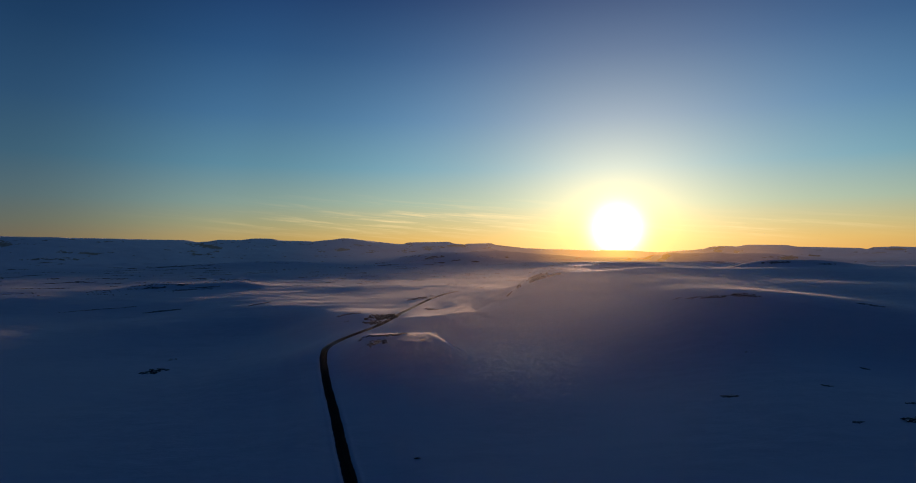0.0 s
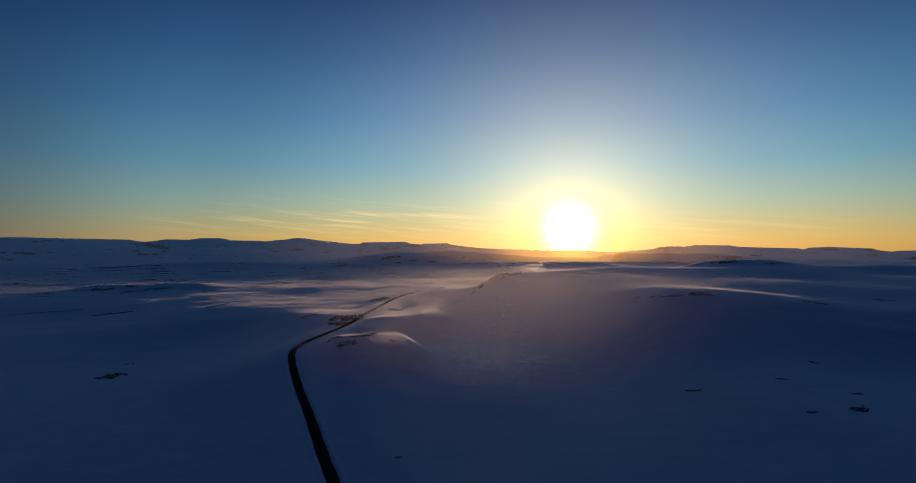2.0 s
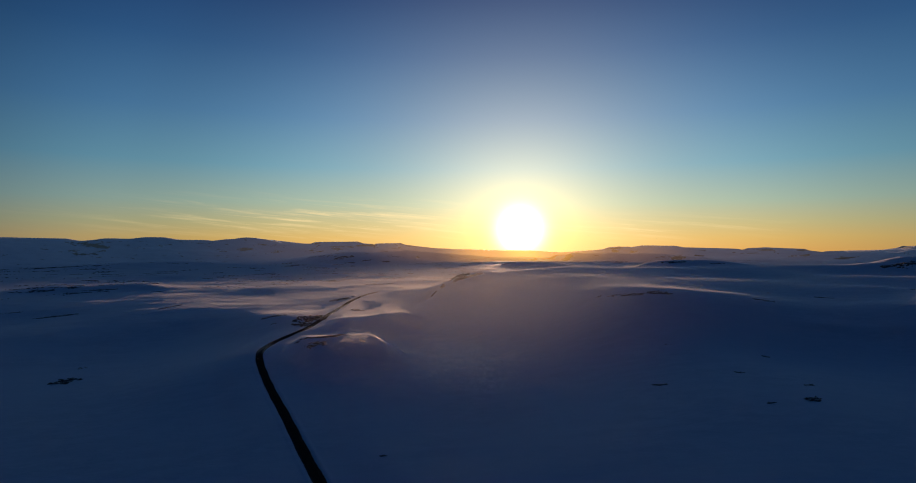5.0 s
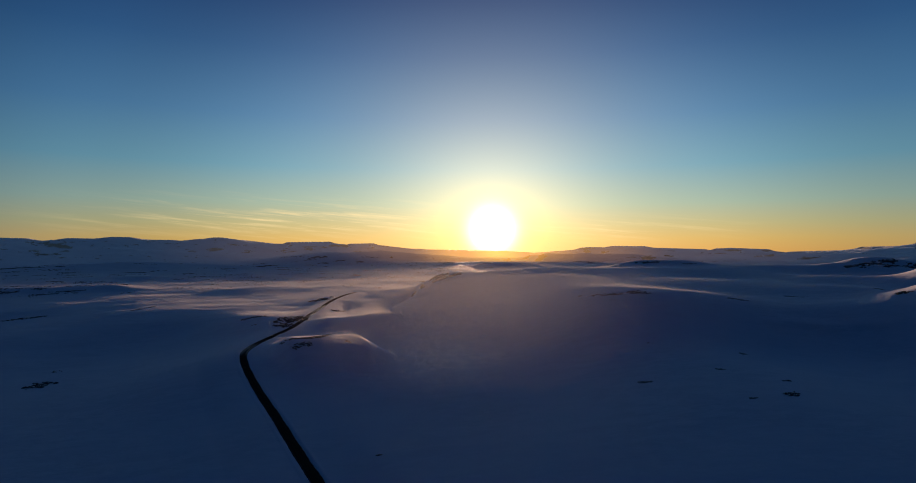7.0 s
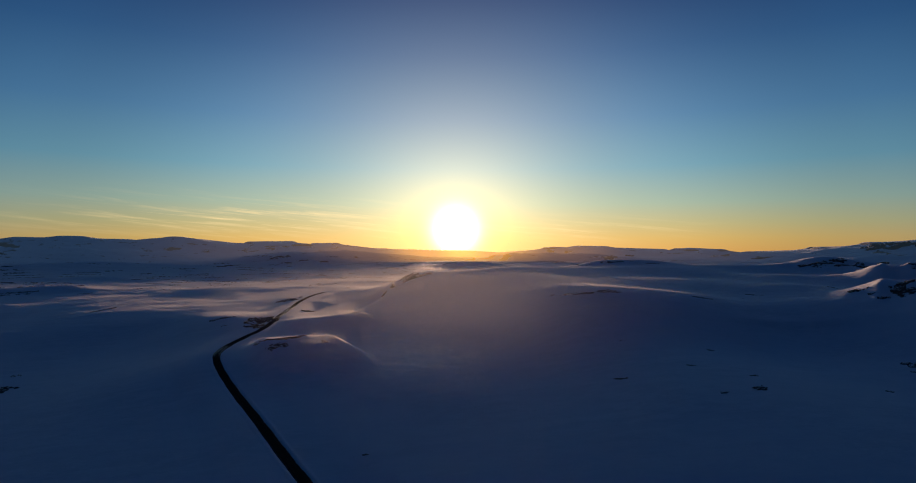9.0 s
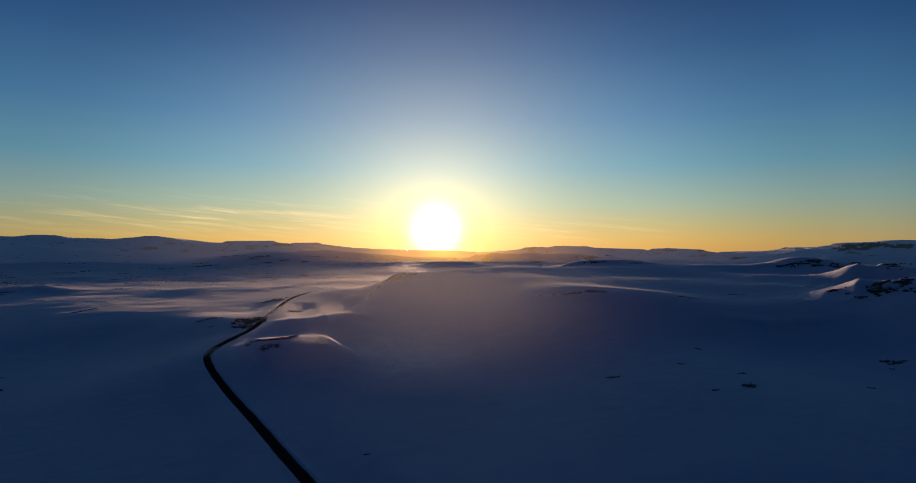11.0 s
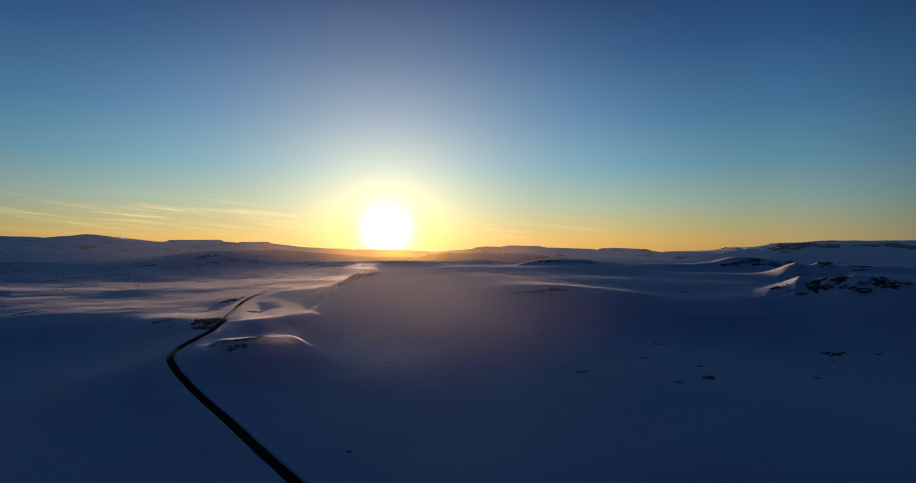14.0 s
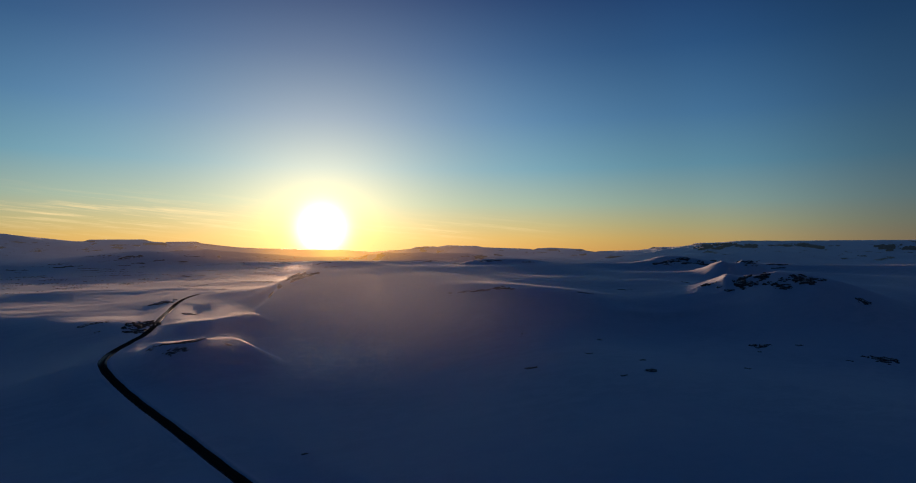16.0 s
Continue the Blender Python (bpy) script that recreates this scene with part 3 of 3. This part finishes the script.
def boulder_mesh(seed, fine=2):
    """An angular, slabby boulder about two metres across."""
    rng = random.Random(seed)
    bm = bmesh.new()
    bmesh.ops.create_icosphere(bm, subdivisions=fine, radius=1.0)
    cuts = [(Vector((rng.uniform(-1, 1), rng.uniform(-1, 1), rng.uniform(-0.4, 1))).normalized(), rng.uniform(0.5, 0.85)) for _ in range(7)]
    for v in bm.verts:
        for way, reach in cuts:
            over = v.co.dot(way) - reach
            if over > 0:
                v.co -= way * over * 0.92
        v.co += v.normal * 0.09 * noise.noise(v.co * 2.3 + Vector((seed * 3.1, 0, 0)))
    mesh = bpy.data.meshes.new("boulder")
    bm.to_mesh(mesh)
    bm.free()
    mesh.materials.append(STONE)
    return mesh


BOULDERS = [boulder_mesh(k) for k in range(9)]
FAR_BOULDERS = [boulder_mesh(k, 1) for k in range(9)]
OUTCROPS = [0]


def bedrock(base, streak, seed, shift, mat):
    """Ribs of bare rock along one streak, rising through the snow and sinking into it at their edges."""
    ax, ay, bx, by, half, tall, cover = streak
    half *= 0.8
    length = max(math.hypot(bx - ax, by - ay), 2.0)
    ex, ey = (bx - ax) / length, (by - ay) / length
    cell = max(0.5, min(0.0011 * math.hypot(ax + 60, ay), 5.0))
    reach = 0.5 * length + 0.1 * half
    us, ws = np.arange(-reach, reach + cell, cell), np.arange(-1.2 * half, 1.2 * half + cell, cell)
    u, w = np.meshgrid(us, ws, indexing="ij")
    x = (ax + bx) / 2 + ex * u + ey * w
    y = (ay + by) / 2 + ey * u - ex * w
    grain = max(2.4, min(half * 0.8, max(6.0, 0.006 * math.hypot(ax + 60, ay))))
    ribs = fractal(u * 0.5 + 0.35 * w, w, grain, 5, seed, 0.7)
    edge = (np.abs(u) / reach) ** 2 + (w / half) ** 2
    field = 1.5 * ribs + 1.0 * (cover - 0.7) - 0.9 * edge + 0.12
    rise = np.tanh(2.2 * field) + 0.22 * fractal(x, y, 2.5 * cell, 2, seed + 9)
    z = height(x.ravel(), y.ravel()).reshape(x.shape) + 0.75 * max(tall, 0.6) * np.clip(rise, -0.7, 1.3) - 0.1
    keep = field > -0.35
    quad = keep[:-1, :-1] | keep[1:, :-1] | keep[:-1, 1:] | keep[1:, 1:]
    rows, cols = x.shape
    points = np.column_stack([x.ravel(), y.ravel(), z.ravel()]) - np.array(shift)
    left = {(int(i), int(j)) for i, j in zip(*np.nonzero(quad))}
    # each rib that stands alone in the snow is a part of its own
    while left:
        first = min(left)
        left.remove(first)
        stack, rib = [first], []
        while stack:
            i, j = stack.pop()
            rib.append((i, j))
            for near in [(i + a, j + b) for a in (-1, 0, 1) for b in (-1, 0, 1)]:
                if near in left:
                    left.remove(near)
                    stack.append(near)
        if len(rib) < 5:
            continue
        i, j = np.array(sorted(rib)).T
        faces = np.stack([(i + 1) * cols + j, (i + 1) * cols + j + 1, i * cols + j + 1, i * cols + j], -1)
        used, faces = np.unique(faces, return_inverse=True)
        mesh = bpy.data.meshes.new("bedrock")
        mesh.from_pydata(points[used].tolist(), [], faces.reshape(-1, 4).tolist())
        mesh.validate()
        mesh.materials.append(mat)
        ob = new("bedrock", mesh)
        ob.parent = base


def outcrop(label, *streaks):
    """Bare rock breaking through the snow: streaks (from x, y, to x, y, half width, height of the stones, cover)."""
    OUTCROPS[0] += 1
    rng = random.Random(100 + OUTCROPS[0])
    mx, my = (streaks[0][0] + streaks[0][2]) / 2, (streaks[0][1] + streaks[0][3]) / 2
    mz = float(height(np.array([mx]), np.array([my]))[0])
    base = tagged(new("rock_outcrop"), label, "rock", "rock outcrops in the snow")
    base.location = (mx, my, mz)
    for k, streak in enumerate(streaks):
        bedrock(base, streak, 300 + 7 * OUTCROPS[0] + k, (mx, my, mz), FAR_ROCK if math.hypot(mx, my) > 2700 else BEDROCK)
    if math.hypot(mx, my) > 2700:
        return
    spots = []
    for ax, ay, bx, by, half, tall, cover in streaks:
        length = math.hypot(bx - ax, by - ay)
        size = max(1.1, min(max(1.9, 0.0026 * math.hypot(ax, ay)), 1.4 * tall, half * 0.8))
        count = int(max(2, min(70, cover * 0.3 * (length + size) * 2 * half / (size * size * 1.7))))
        nx, ny = (by - ay) / max(length, 0.1), -(bx - ax) / max(length, 0.1)
        for _ in range(count):
            u, w = rng.random(), rng.gauss(0, 0.5)
            w = max(-1.0, min(1.0, w)) * half * (1.0 - 0.75 * abs(2 * u - 1) ** 2)
            s = size * rng.uniform(0.35, 1.0) ** 1.3 * 1.5
            spots.append((ax + (bx - ax) * u + nx * w, ay + (by - ay) * u + ny * w, s, tall, math.atan2(by - ay, bx - ax)))
    spots = spots[:280]
    grounds = height(np.array([p[0] for p in spots]), np.array([p[1] for p in spots]))
    for (x, y, s, tall, turn), z in zip(spots, grounds):
        shapes = BOULDERS if math.hypot(x, y) < 600 else FAR_BOULDERS
        ob = new("boulder", shapes[rng.randrange(len(shapes))])
        ob.parent = base
        ob.location = (x - mx, y - my, float(z) - mz + 0.10 * s)
        ob.rotation_euler = (rng.uniform(-0.25, 0.25), rng.uniform(-0.25, 0.25), turn + rng.uniform(-0.5, 0.5))
        ob.scale = (s * rng.uniform(0.9, 1.5), s * rng.uniform(0.6, 0.95), min(s, tall) * rng.uniform(0.3, 0.65))


outcrop('bare boulders with snow caps on a low knoll in the snowfield',
        (-274, 502, -256, 512, 10.4, 1.6, 0.80),
        (-273, 516, -263, 520, 5.3, 0.8, 0.70),
        (-282, 565, -273, 565, 3.8, 0.6, 0.40))
outcrop('dark ledge of gneiss along the crest of a snow mound',
        (-73, 463, -39, 475, 3.6, 1.1, 0.95),
        (-69, 446, -56, 455, 5.4, 0.8, 0.75),
        (-82, 474, -75, 466, 2.9, 0.5, 0.50),
        (-31, 454, -26, 453, 4.1, 0.6, 0.60))
outcrop('dark rocky knoll with boulders and heather beside the road',
        (-100, 627, -73, 658, 14.0, 3.3, 0.62),
        (-96, 657, -72, 666, 10.2, 1.5, 0.70),
        (-97, 605, -81, 614, 11.3, 1.7, 0.50))
outcrop('low dark rocks poking out of drifted snow near the road',
        (-140, 668, -125, 686, 6.3, 0.9, 0.70),
        (-126, 672, -116, 686, 8.4, 1.3, 0.70),
        (-123, 630, -118, 627, 3.9, 0.6, 0.40))
outcrop('bare rocks and scrub beside the far road',
        (-79, 874, -49, 898, 10.9, 1.6, 0.50),
        (-65, 901, -51, 917, 8.4, 1.3, 0.60))
outcrop('thin dark ledge along a snow mound crest',
        (-42, 746, -25, 765, 7.0, 1.0, 0.80),
        (38, 1120, 49, 1129, 8.6, 1.3, 0.90))
outcrop('long dark ledge on the brow of the hill',
        (209, 529, 239, 514, 5.5, 0.8, 0.45),
        (233, 516, 262, 516, 7.5, 1.1, 0.40),
        (251, 517, 266, 508, 7.5, 1.1, 0.30),
        (202, 544, 205, 538, 3.7, 0.6, 0.70))
outcrop('thin dark ledges on the hill shoulder',
        (347, 503, 367, 498, 4.0, 0.6, 0.80),
        (460, 557, 474, 545, 3.5, 0.5, 0.80),
        (611, 580, 609, 567, 5.4, 0.8, 0.60))
outcrop('slanting dark ribs of rock on the hill edge',
        (130, 903, 104, 872, 4.2, 3.8, 1.2),
        (138, 899, 106, 853, 4.2, 3.8, 1.2),
        (146, 886, 116, 858, 4.0, 3.6, 1.15),
        (158, 893, 132, 868, 3.4, 3.0, 1.1),
        (92, 862, 88, 838, 4.0, 2.6, 1.1),
        (76, 838, 70, 818, 3.6, 2.2, 1.0))
outcrop('small cluster of dark stones in the open snowfield',
        (143, 315, 150, 311, 3.6, 0.7, 0.80))
outcrop('flat dark boulder in the open snowfield',
        (201, 263, 211, 265, 4.4, 0.9, 0.90))
outcrop('one small dark stone in the open snowfield',
        (177, 261, 181, 260, 2.4, 0.5, 0.80))
outcrop('one small dark stone in the open snowfield',
        (202, 322, 207, 320, 2.2, 0.5, 0.80))
outcrop('one small dark stone in the open snowfield',
        (222, 291, 230, 291, 2.6, 0.5, 0.70))
outcrop('dark stones scattered on the snow slope',
        (379, 311, 389, 309, 8.6, 1.3, 0.90),
        (391, 313, 399, 306, 3.5, 0.5, 0.60),
        (364, 296, 367, 294, 2.5, 0.5, 0.50))
outcrop('one small dark stone in the open snowfield',
        (409, 291, 413, 287, 4.4, 0.7, 0.80))
outcrop('long dark outcrop lying in the snow slope',
        (419, 244, 427, 231, 5.1, 0.8, 0.80),
        (419, 235, 425, 222, 10.2, 1.5, 0.90))
outcrop('dark slanting rock on the snow slope',
        (567, 321, 565, 310, 11.0, 1.7, 0.80))
outcrop('one small dark stone in the open snowfield',
        (396, 244, 398, 240, 2.5, 0.5, 0.70))
outcrop('one small dark stone in the open snowfield',
        (290, 256, 293, 252, 2.0, 0.5, 0.60))
outcrop('one small dark stone in the open snowfield',
        (202, 321, 205, 318, 1.8, 0.5, 0.70))
outcrop('one small dark stone in the open snowfield',
        (260, 373, 260, 369, 3.1, 0.5, 0.70))
outcrop('one small dark stone in the open snowfield',
        (196, 396, 200, 394, 2.2, 0.5, 0.70))
outcrop('one small dark stone in the open snowfield',
        (-19, 262, -18, 262, 1.2, 0.5, 0.80))
outcrop('big dark rock faces of the bluff above the snow slope',
        (534, 439, 541, 432, 14.4, 3.0, 0.95),
        (527, 426, 537, 417, 11.2, 2.0, 0.82),
        (550, 445, 556, 434, 12.8, 2.5, 0.92),
        (558, 430, 562, 416, 11.2, 2.0, 0.87),
        (539, 424, 542, 412, 8.0, 1.6, 0.72))
outcrop('dark broken rock faces of the bluff above the snow slope',
        (540, 405, 550, 399, 12.8, 2.4, 0.87),
        (531, 393, 546, 381, 11.2, 2.0, 0.87),
        (554, 397, 560, 389, 8.0, 1.5, 0.72),
        (566, 391, 586, 378, 8.0, 1.5, 0.72),
        (556, 379, 571, 371, 14.4, 2.4, 0.92),
        (576, 373, 590, 367, 8.0, 1.2, 0.72))
outcrop('dark rocks round the foot of a sunlit snow dome',
        (527, 480, 530, 470, 5, 1.6, 0.75),
        (530, 476, 536, 466, 3, 1.0, 0.6),
        (522, 455, 525, 447, 3, 1.0, 0.6),
        (509, 437, 521, 429, 4, 1.0, 0.5))
outcrop('dark rocks on the shaded side of a sunlit snow dome',
        (788, 607, 814, 606, 7, 2.0, 0.6),
        (777, 595, 813, 595, 7, 1.8, 0.5))
outcrop('scattered dark rocks on the far plateau slope',
        (1142, 798, 1169, 764, 10, 2.2, 0.5),
        (1118, 772, 1139, 751, 9, 2.0, 0.45))
outcrop('dark rocks along the sunlit hill top',
        (2736, 2005, 2904, 1990, 42.8, 6.4, 0.70),
        (2614, 2106, 2703, 2103, 42.0, 6.3, 0.55))
outcrop('speckled dark rocks on a snow hillside',
        (856, 859, 896, 863, 13, 3.5, 0.6),
        (870, 843, 984, 900, 14, 3.2, 0.5),
        (969, 911, 1027, 911, 14, 3.5, 0.5),
        (903, 826, 1041, 894, 12, 3.0, 0.42),
        (1012, 875, 1046, 876, 9, 2.4, 0.5))
outcrop('dark ledge on a low snow ridge',
        (-487, 896, -433, 908, 7.7, 1.2, 0.80))
outcrop('dark ledge on a low snow ridge',
        (-615, 892, -530, 954, 4.9, 0.7, 0.60))
outcrop('dark rocks on a low snow knoll',
        (-682, 1193, -617, 1227, 12.5, 1.9, 0.50))
outcrop('dark ledges on a low snow ridge',
        (-587, 1193, -546, 1208, 10.1, 1.5, 0.70),
        (-568, 1226, -510, 1245, 8.2, 1.2, 0.60))
outcrop('low dark ledge on the snow plain',
        (-314, 869, -295, 913, 5.7, 0.9, 0.70))
outcrop('dark rocks on the far brow of the plateau',
        (585, 1113, 627, 1092, 11.8, 1.8, 0.60),
        (654, 1048, 676, 1037, 7.8, 1.2, 0.50))
outcrop('bare dark rock faces high on the distant tableland',
        (3084, 2558, 3341, 2463, 100.6, 15.1, 0.60),
        (3278, 2378, 3361, 2322, 75.3, 11.3, 0.60),
        (3411, 2276, 3578, 2219, 38.5, 5.8, 0.60),
        (3676, 2232, 3650, 2075, 78.7, 11.8, 0.70))
outcrop('bare dark rock bands on the distant tableland slope',
        (3796, 1822, 3973, 1707, 105.4, 15.8, 0.60),
        (3916, 1910, 3948, 1864, 40.4, 6.1, 0.60),
        (3568, 1834, 3580, 1784, 37.1, 5.6, 0.60))
outcrop('thin dark ledges on the distant snow dome',
        (-189, 3333, -87, 3404, 25.6, 3.8, 0.80),
        (-49, 3259, 32, 3296, 19.9, 3.0, 0.70),
        (-421, 2981, -327, 3118, 23.3, 3.5, 0.80),
        (-128, 3160, -76, 3188, 19.3, 2.9, 0.70))
outcrop('dark rock faces under a distant mesa rim',
        (2678, 2945, 2714, 2846, 36.5, 5.5, 0.80),
        (2101, 3463, 2134, 3419, 37.1, 5.6, 0.70))
outcrop('long dark ledges on the far mountain foot',
        (-1555, 2823, -1109, 2685, 18.5, 2.8, 0.70),
        (-2340, 3141, -2192, 3278, 23.8, 3.6, 0.60),
        (-1701, 3682, -1589, 3736, 24.6, 3.7, 0.70))


# ---- stones too far and small to count, in streaks over the far plain ----
def far_stones():
    rng = random.Random(7)
    places = []
    for _ in range(230):
        az, r = rng.uniform(-44, 30), math.exp(rng.uniform(math.log(1250), math.log(3500)))
        x, y = CENTRE[0] + r * math.sin(radians(az)), CENTRE[1] + r * math.cos(radians(az))
        reach, count = r * rng.uniform(0.005, 0.030), rng.randrange(8, 30)
        for _ in range(count):
            u = rng.uniform(-1, 1)
            places.append((x + u * reach + rng.gauss(0, 3), y + 0.5 * u * reach * rng.uniform(-0.2, 1) + rng.gauss(0, 0.003 * r), rng.uniform(0.4, 1.0) * r / 720))
    zs = height(np.array([p[0] for p in places]), np.array([p[1] for p in places]))
    source = [(np.array([v.co[:] for v in m.vertices]), [tuple(p.vertices) for p in m.polygons]) for m in FAR_BOULDERS]
    verts, faces = [], []
    for (x, y, s), z in zip(places, zs):
        co, polys = source[rng.randrange(len(source))]
        a = rng.uniform(0, 6.28)
        ca, sa = math.cos(a), math.sin(a)
        start = len(verts)
        for vx, vy, vz in co:
            verts.append((x + s * 1.5 * (ca * vx - sa * vy), y + s * (sa * vx + ca * vy), z + 0.55 * s * vz))
        faces.extend(tuple(i + start for i in p) for p in polys)
    mesh = bpy.data.meshes.new("far_stones")
    mesh.from_pydata(verts, [], faces)
    mesh.materials.append(STONE)
    tagged(new("far_stones", mesh), "dark stones scattered in streaks over the far snow plain", "rock", kind="stuff")


far_stones()


# ---- flakes: added to stand for haze and glare, and as snow off the crests ----
def flake_material():
    mat, n, shader = material("translucent_flakes")
    through_light = n.add("ShaderNodeBsdfTranslucent")
    through_light.inputs["Color"].default_value = (0.44, 0.44, 0.45, 1.0)
    n.plug(through_light.outputs[0], n.tree.nodes["Material Output"].inputs["Surface"])
    n.tree.nodes.remove(shader)
    return mat


def flake_cloud(label, seed, x, y, z, size):
    """One cloud of thin three-cornered flakes at the given places, for the haze and the blown snow."""
    rng = np.random.default_rng(seed)
    count = len(x)
    middle = np.column_stack([x, y, z])[:, None, :]
    corners = rng.normal(0, 1, (count, 3, 3))
    corners -= corners.mean(axis=1, keepdims=True)
    # the flakes are turned to face the sun, so more light comes through
    sunward = np.array(SUN_DIR)
    corners -= 0.7 * (corners @ sunward)[..., None] * sunward
    corners *= (size / np.linalg.norm(corners, axis=2).mean(axis=1))[:, None, None]
    mesh = bpy.data.meshes.new("haze_and_drift")
    mesh.vertices.add(3 * count)
    mesh.vertices.foreach_set("co", (middle + corners).astype(np.float32).ravel())
    mesh.loops.add(3 * count)
    mesh.loops.foreach_set("vertex_index", np.arange(3 * count, dtype=np.int32))
    mesh.polygons.add(count)
    mesh.polygons.foreach_set("loop_start", np.arange(0, 3 * count, 3, dtype=np.int32))
    mesh.materials.append(FLAKES)
    mesh.update(calc_edges=True)
    return tagged(new("haze_and_drift", mesh), label, "snow", kind="stuff")


FLAKES = flake_material()


# flakes added high over the hill in place of sun glare and haze
def hill_haze(count, size):
    rng = np.random.default_rng(5)
    r = 205 * (880 / 205) ** (rng.random(count) ** 1.1)
    az = np.radians(rng.normal(13.5, 7.8, count))
    x, y = CENTRE[0] + r * np.sin(az), CENTRE[1] + r * np.cos(az)
    z = np.maximum(rng.normal(49, 10, count), height(x, y) + 1.0)
    flake_cloud("thin haze and sun glare over the hill, made of added flakes", 6, x, y, z, size * r / 520)


# larger flakes added to glow as the warm haze of the far plain
def plain_haze(count, size):
    rng = np.random.default_rng(8)
    r = 1150 + 2150 * rng.random(count)
    az = np.radians(rng.normal(11.0, 9.0, count))
    x, y = CENTRE[0] + r * np.sin(az), CENTRE[1] + r * np.cos(az)
    z = height(x, y) + 1.0 + rng.exponential(14.0, count)
    flake_cloud("warm haze over the far plain, made of added flakes", 9, x, y, z, size)


def plume(label, seed, x, y, along, across, lift, rise, count, size):
    """Snow smoking off a crest, drawn out along the wind."""
    rng = np.random.default_rng(seed)
    u, w = rng.normal(0, 1, count), rng.normal(0, 1, count)
    px, py = x + along * u, y + across * w + 0.25 * along * u
    flake_cloud(label, seed, px, py, height(px, py) + lift + rng.exponential(rise, count), size)


hill_haze(820000, 0.090)
plain_haze(250000, 0.215)
plume("snow smoking off a mound crest in the low sun", 21, -32, 447, 9, 6, 3.5, 2.5, 20000, 0.07)
plume("snow smoking off a mound crest in the low sun", 22, 8, 634, 8, 16, 0.3, 3.0, 14000, 0.08)


# ---- the white van parked on the far roadside ----
def plain(name, colour, rough, metal=0.0, wear=0.15):
    mat, n, shader = material(name)
    spot = n.add("ShaderNodeTexCoord").outputs["Object"]
    dirt = n.noise(spot, 2.2, 5, 0.6)
    n.plug(n.mix(n.math("MULTIPLY", dirt, wear), colour, tuple(0.35 * c + 0.03 for c in colour)), shader.inputs["Base Color"])
    n.plug(n.math("MULTIPLY_ADD", dirt, 0.2, rough), shader.inputs["Roughness"])
    shader.inputs["Metallic"].default_value = metal
    return mat


VAN_PAINT = plain("white_van_paint", (0.80, 0.81, 0.82), 0.25)
VAN_GLASS = plain("tinted_van_glass", (0.015, 0.018, 0.02), 0.05, 0.0, 0.05)
RUBBER = plain("tyre_rubber", (0.02, 0.02, 0.021), 0.8)
STEEL = plain("wheel_steel", (0.45, 0.46, 0.47), 0.35, 0.9)
RED_LENS = plain("red_lamp_lens", (0.35, 0.015, 0.012), 0.2)


def box(x0, x1, y0, y1, z0, z1, bevel):
    bm = bmesh.new()
    bmesh.ops.create_cube(bm, size=1.0)
    for v in bm.verts:
        v.co = Vector(((x0 + x1) / 2 + v.co.x * (x1 - x0), (y0 + y1) / 2 + v.co.y * (y1 - y0), (z0 + z1) / 2 + v.co.z * (z1 - z0)))
    bmesh.ops.bevel(bm, geom=bm.edges[:], offset=bevel, segments=3, affect="EDGES", profile=0.6)
    return bm


def van(x, y, heading):
    z = float(height(np.array([x]), np.array([y]))[0])
    base = tagged(new("van"), "white panel van parked on the snowy roadside", "van")
    base.matrix_world = pose(x, y, z, 0, 0, heading)
    body = box(-1.0, 1.0, -2.9, 2.9, 0.45, 2.55, 0.16)
    for v in body.verts:
        if v.co.y > 1.6 and v.co.z > 1.3:
            v.co.y -= (v.co.z - 1.3) * 0.75
        if v.co.z > 1.4:
            v.co.x *= 0.93
    shell = part("body", body, VAN_PAINT, base)
    glass = box(-0.82, 0.82, 1.96, 2.02, 1.5, 2.2, 0.02)
    for v in glass.verts:
        v.co.y += 0.62 - (v.co.z - 1.5) * 0.75
    part("windscreen", glass, VAN_GLASS, shell)
    for side in (-1, 1):
        part("side_window", box(side * 0.96 - 0.03, side * 0.96 + 0.03, 1.0, 1.85, 1.45, 2.1, 0.02), VAN_GLASS, shell)
        part("tail_lamp", box(side * 0.85 - 0.08, side * 0.85 + 0.08, -2.94, -2.88, 1.0, 1.45, 0.02), RED_LENS, shell)
        for along in (-1.8, 1.85):
            wheel = bmesh.new()
            bmesh.ops.create_cone(wheel, cap_ends=True, segments=20, radius1=0.36, radius2=0.36, depth=0.24,
                                  matrix=pose(side * 0.86, along, 0.36, 0, 90, 0))
            bmesh.ops.bevel(wheel, geom=wheel.edges[:], offset=0.03, segments=2, affect="EDGES")
            tyre = part("wheel", wheel, RUBBER, base)
            hub = bmesh.new()
            bmesh.ops.create_cone(hub, cap_ends=True, segments=16, radius1=0.21, radius2=0.17, depth=0.06,
                                  matrix=pose(side * 1.0, along, 0.36, 0, 90 * side, 0))
            part("rim", hub, STEEL, tyre)
    part("bumper", box(-0.98, 0.98, 2.82, 2.98, 0.4, 0.75, 0.05), RUBBER, base)
    part("bumper", box(-0.98, 0.98, -2.98, -2.84, 0.4, 0.7, 0.05), RUBBER, base)


van(-42.5, 923, -75)
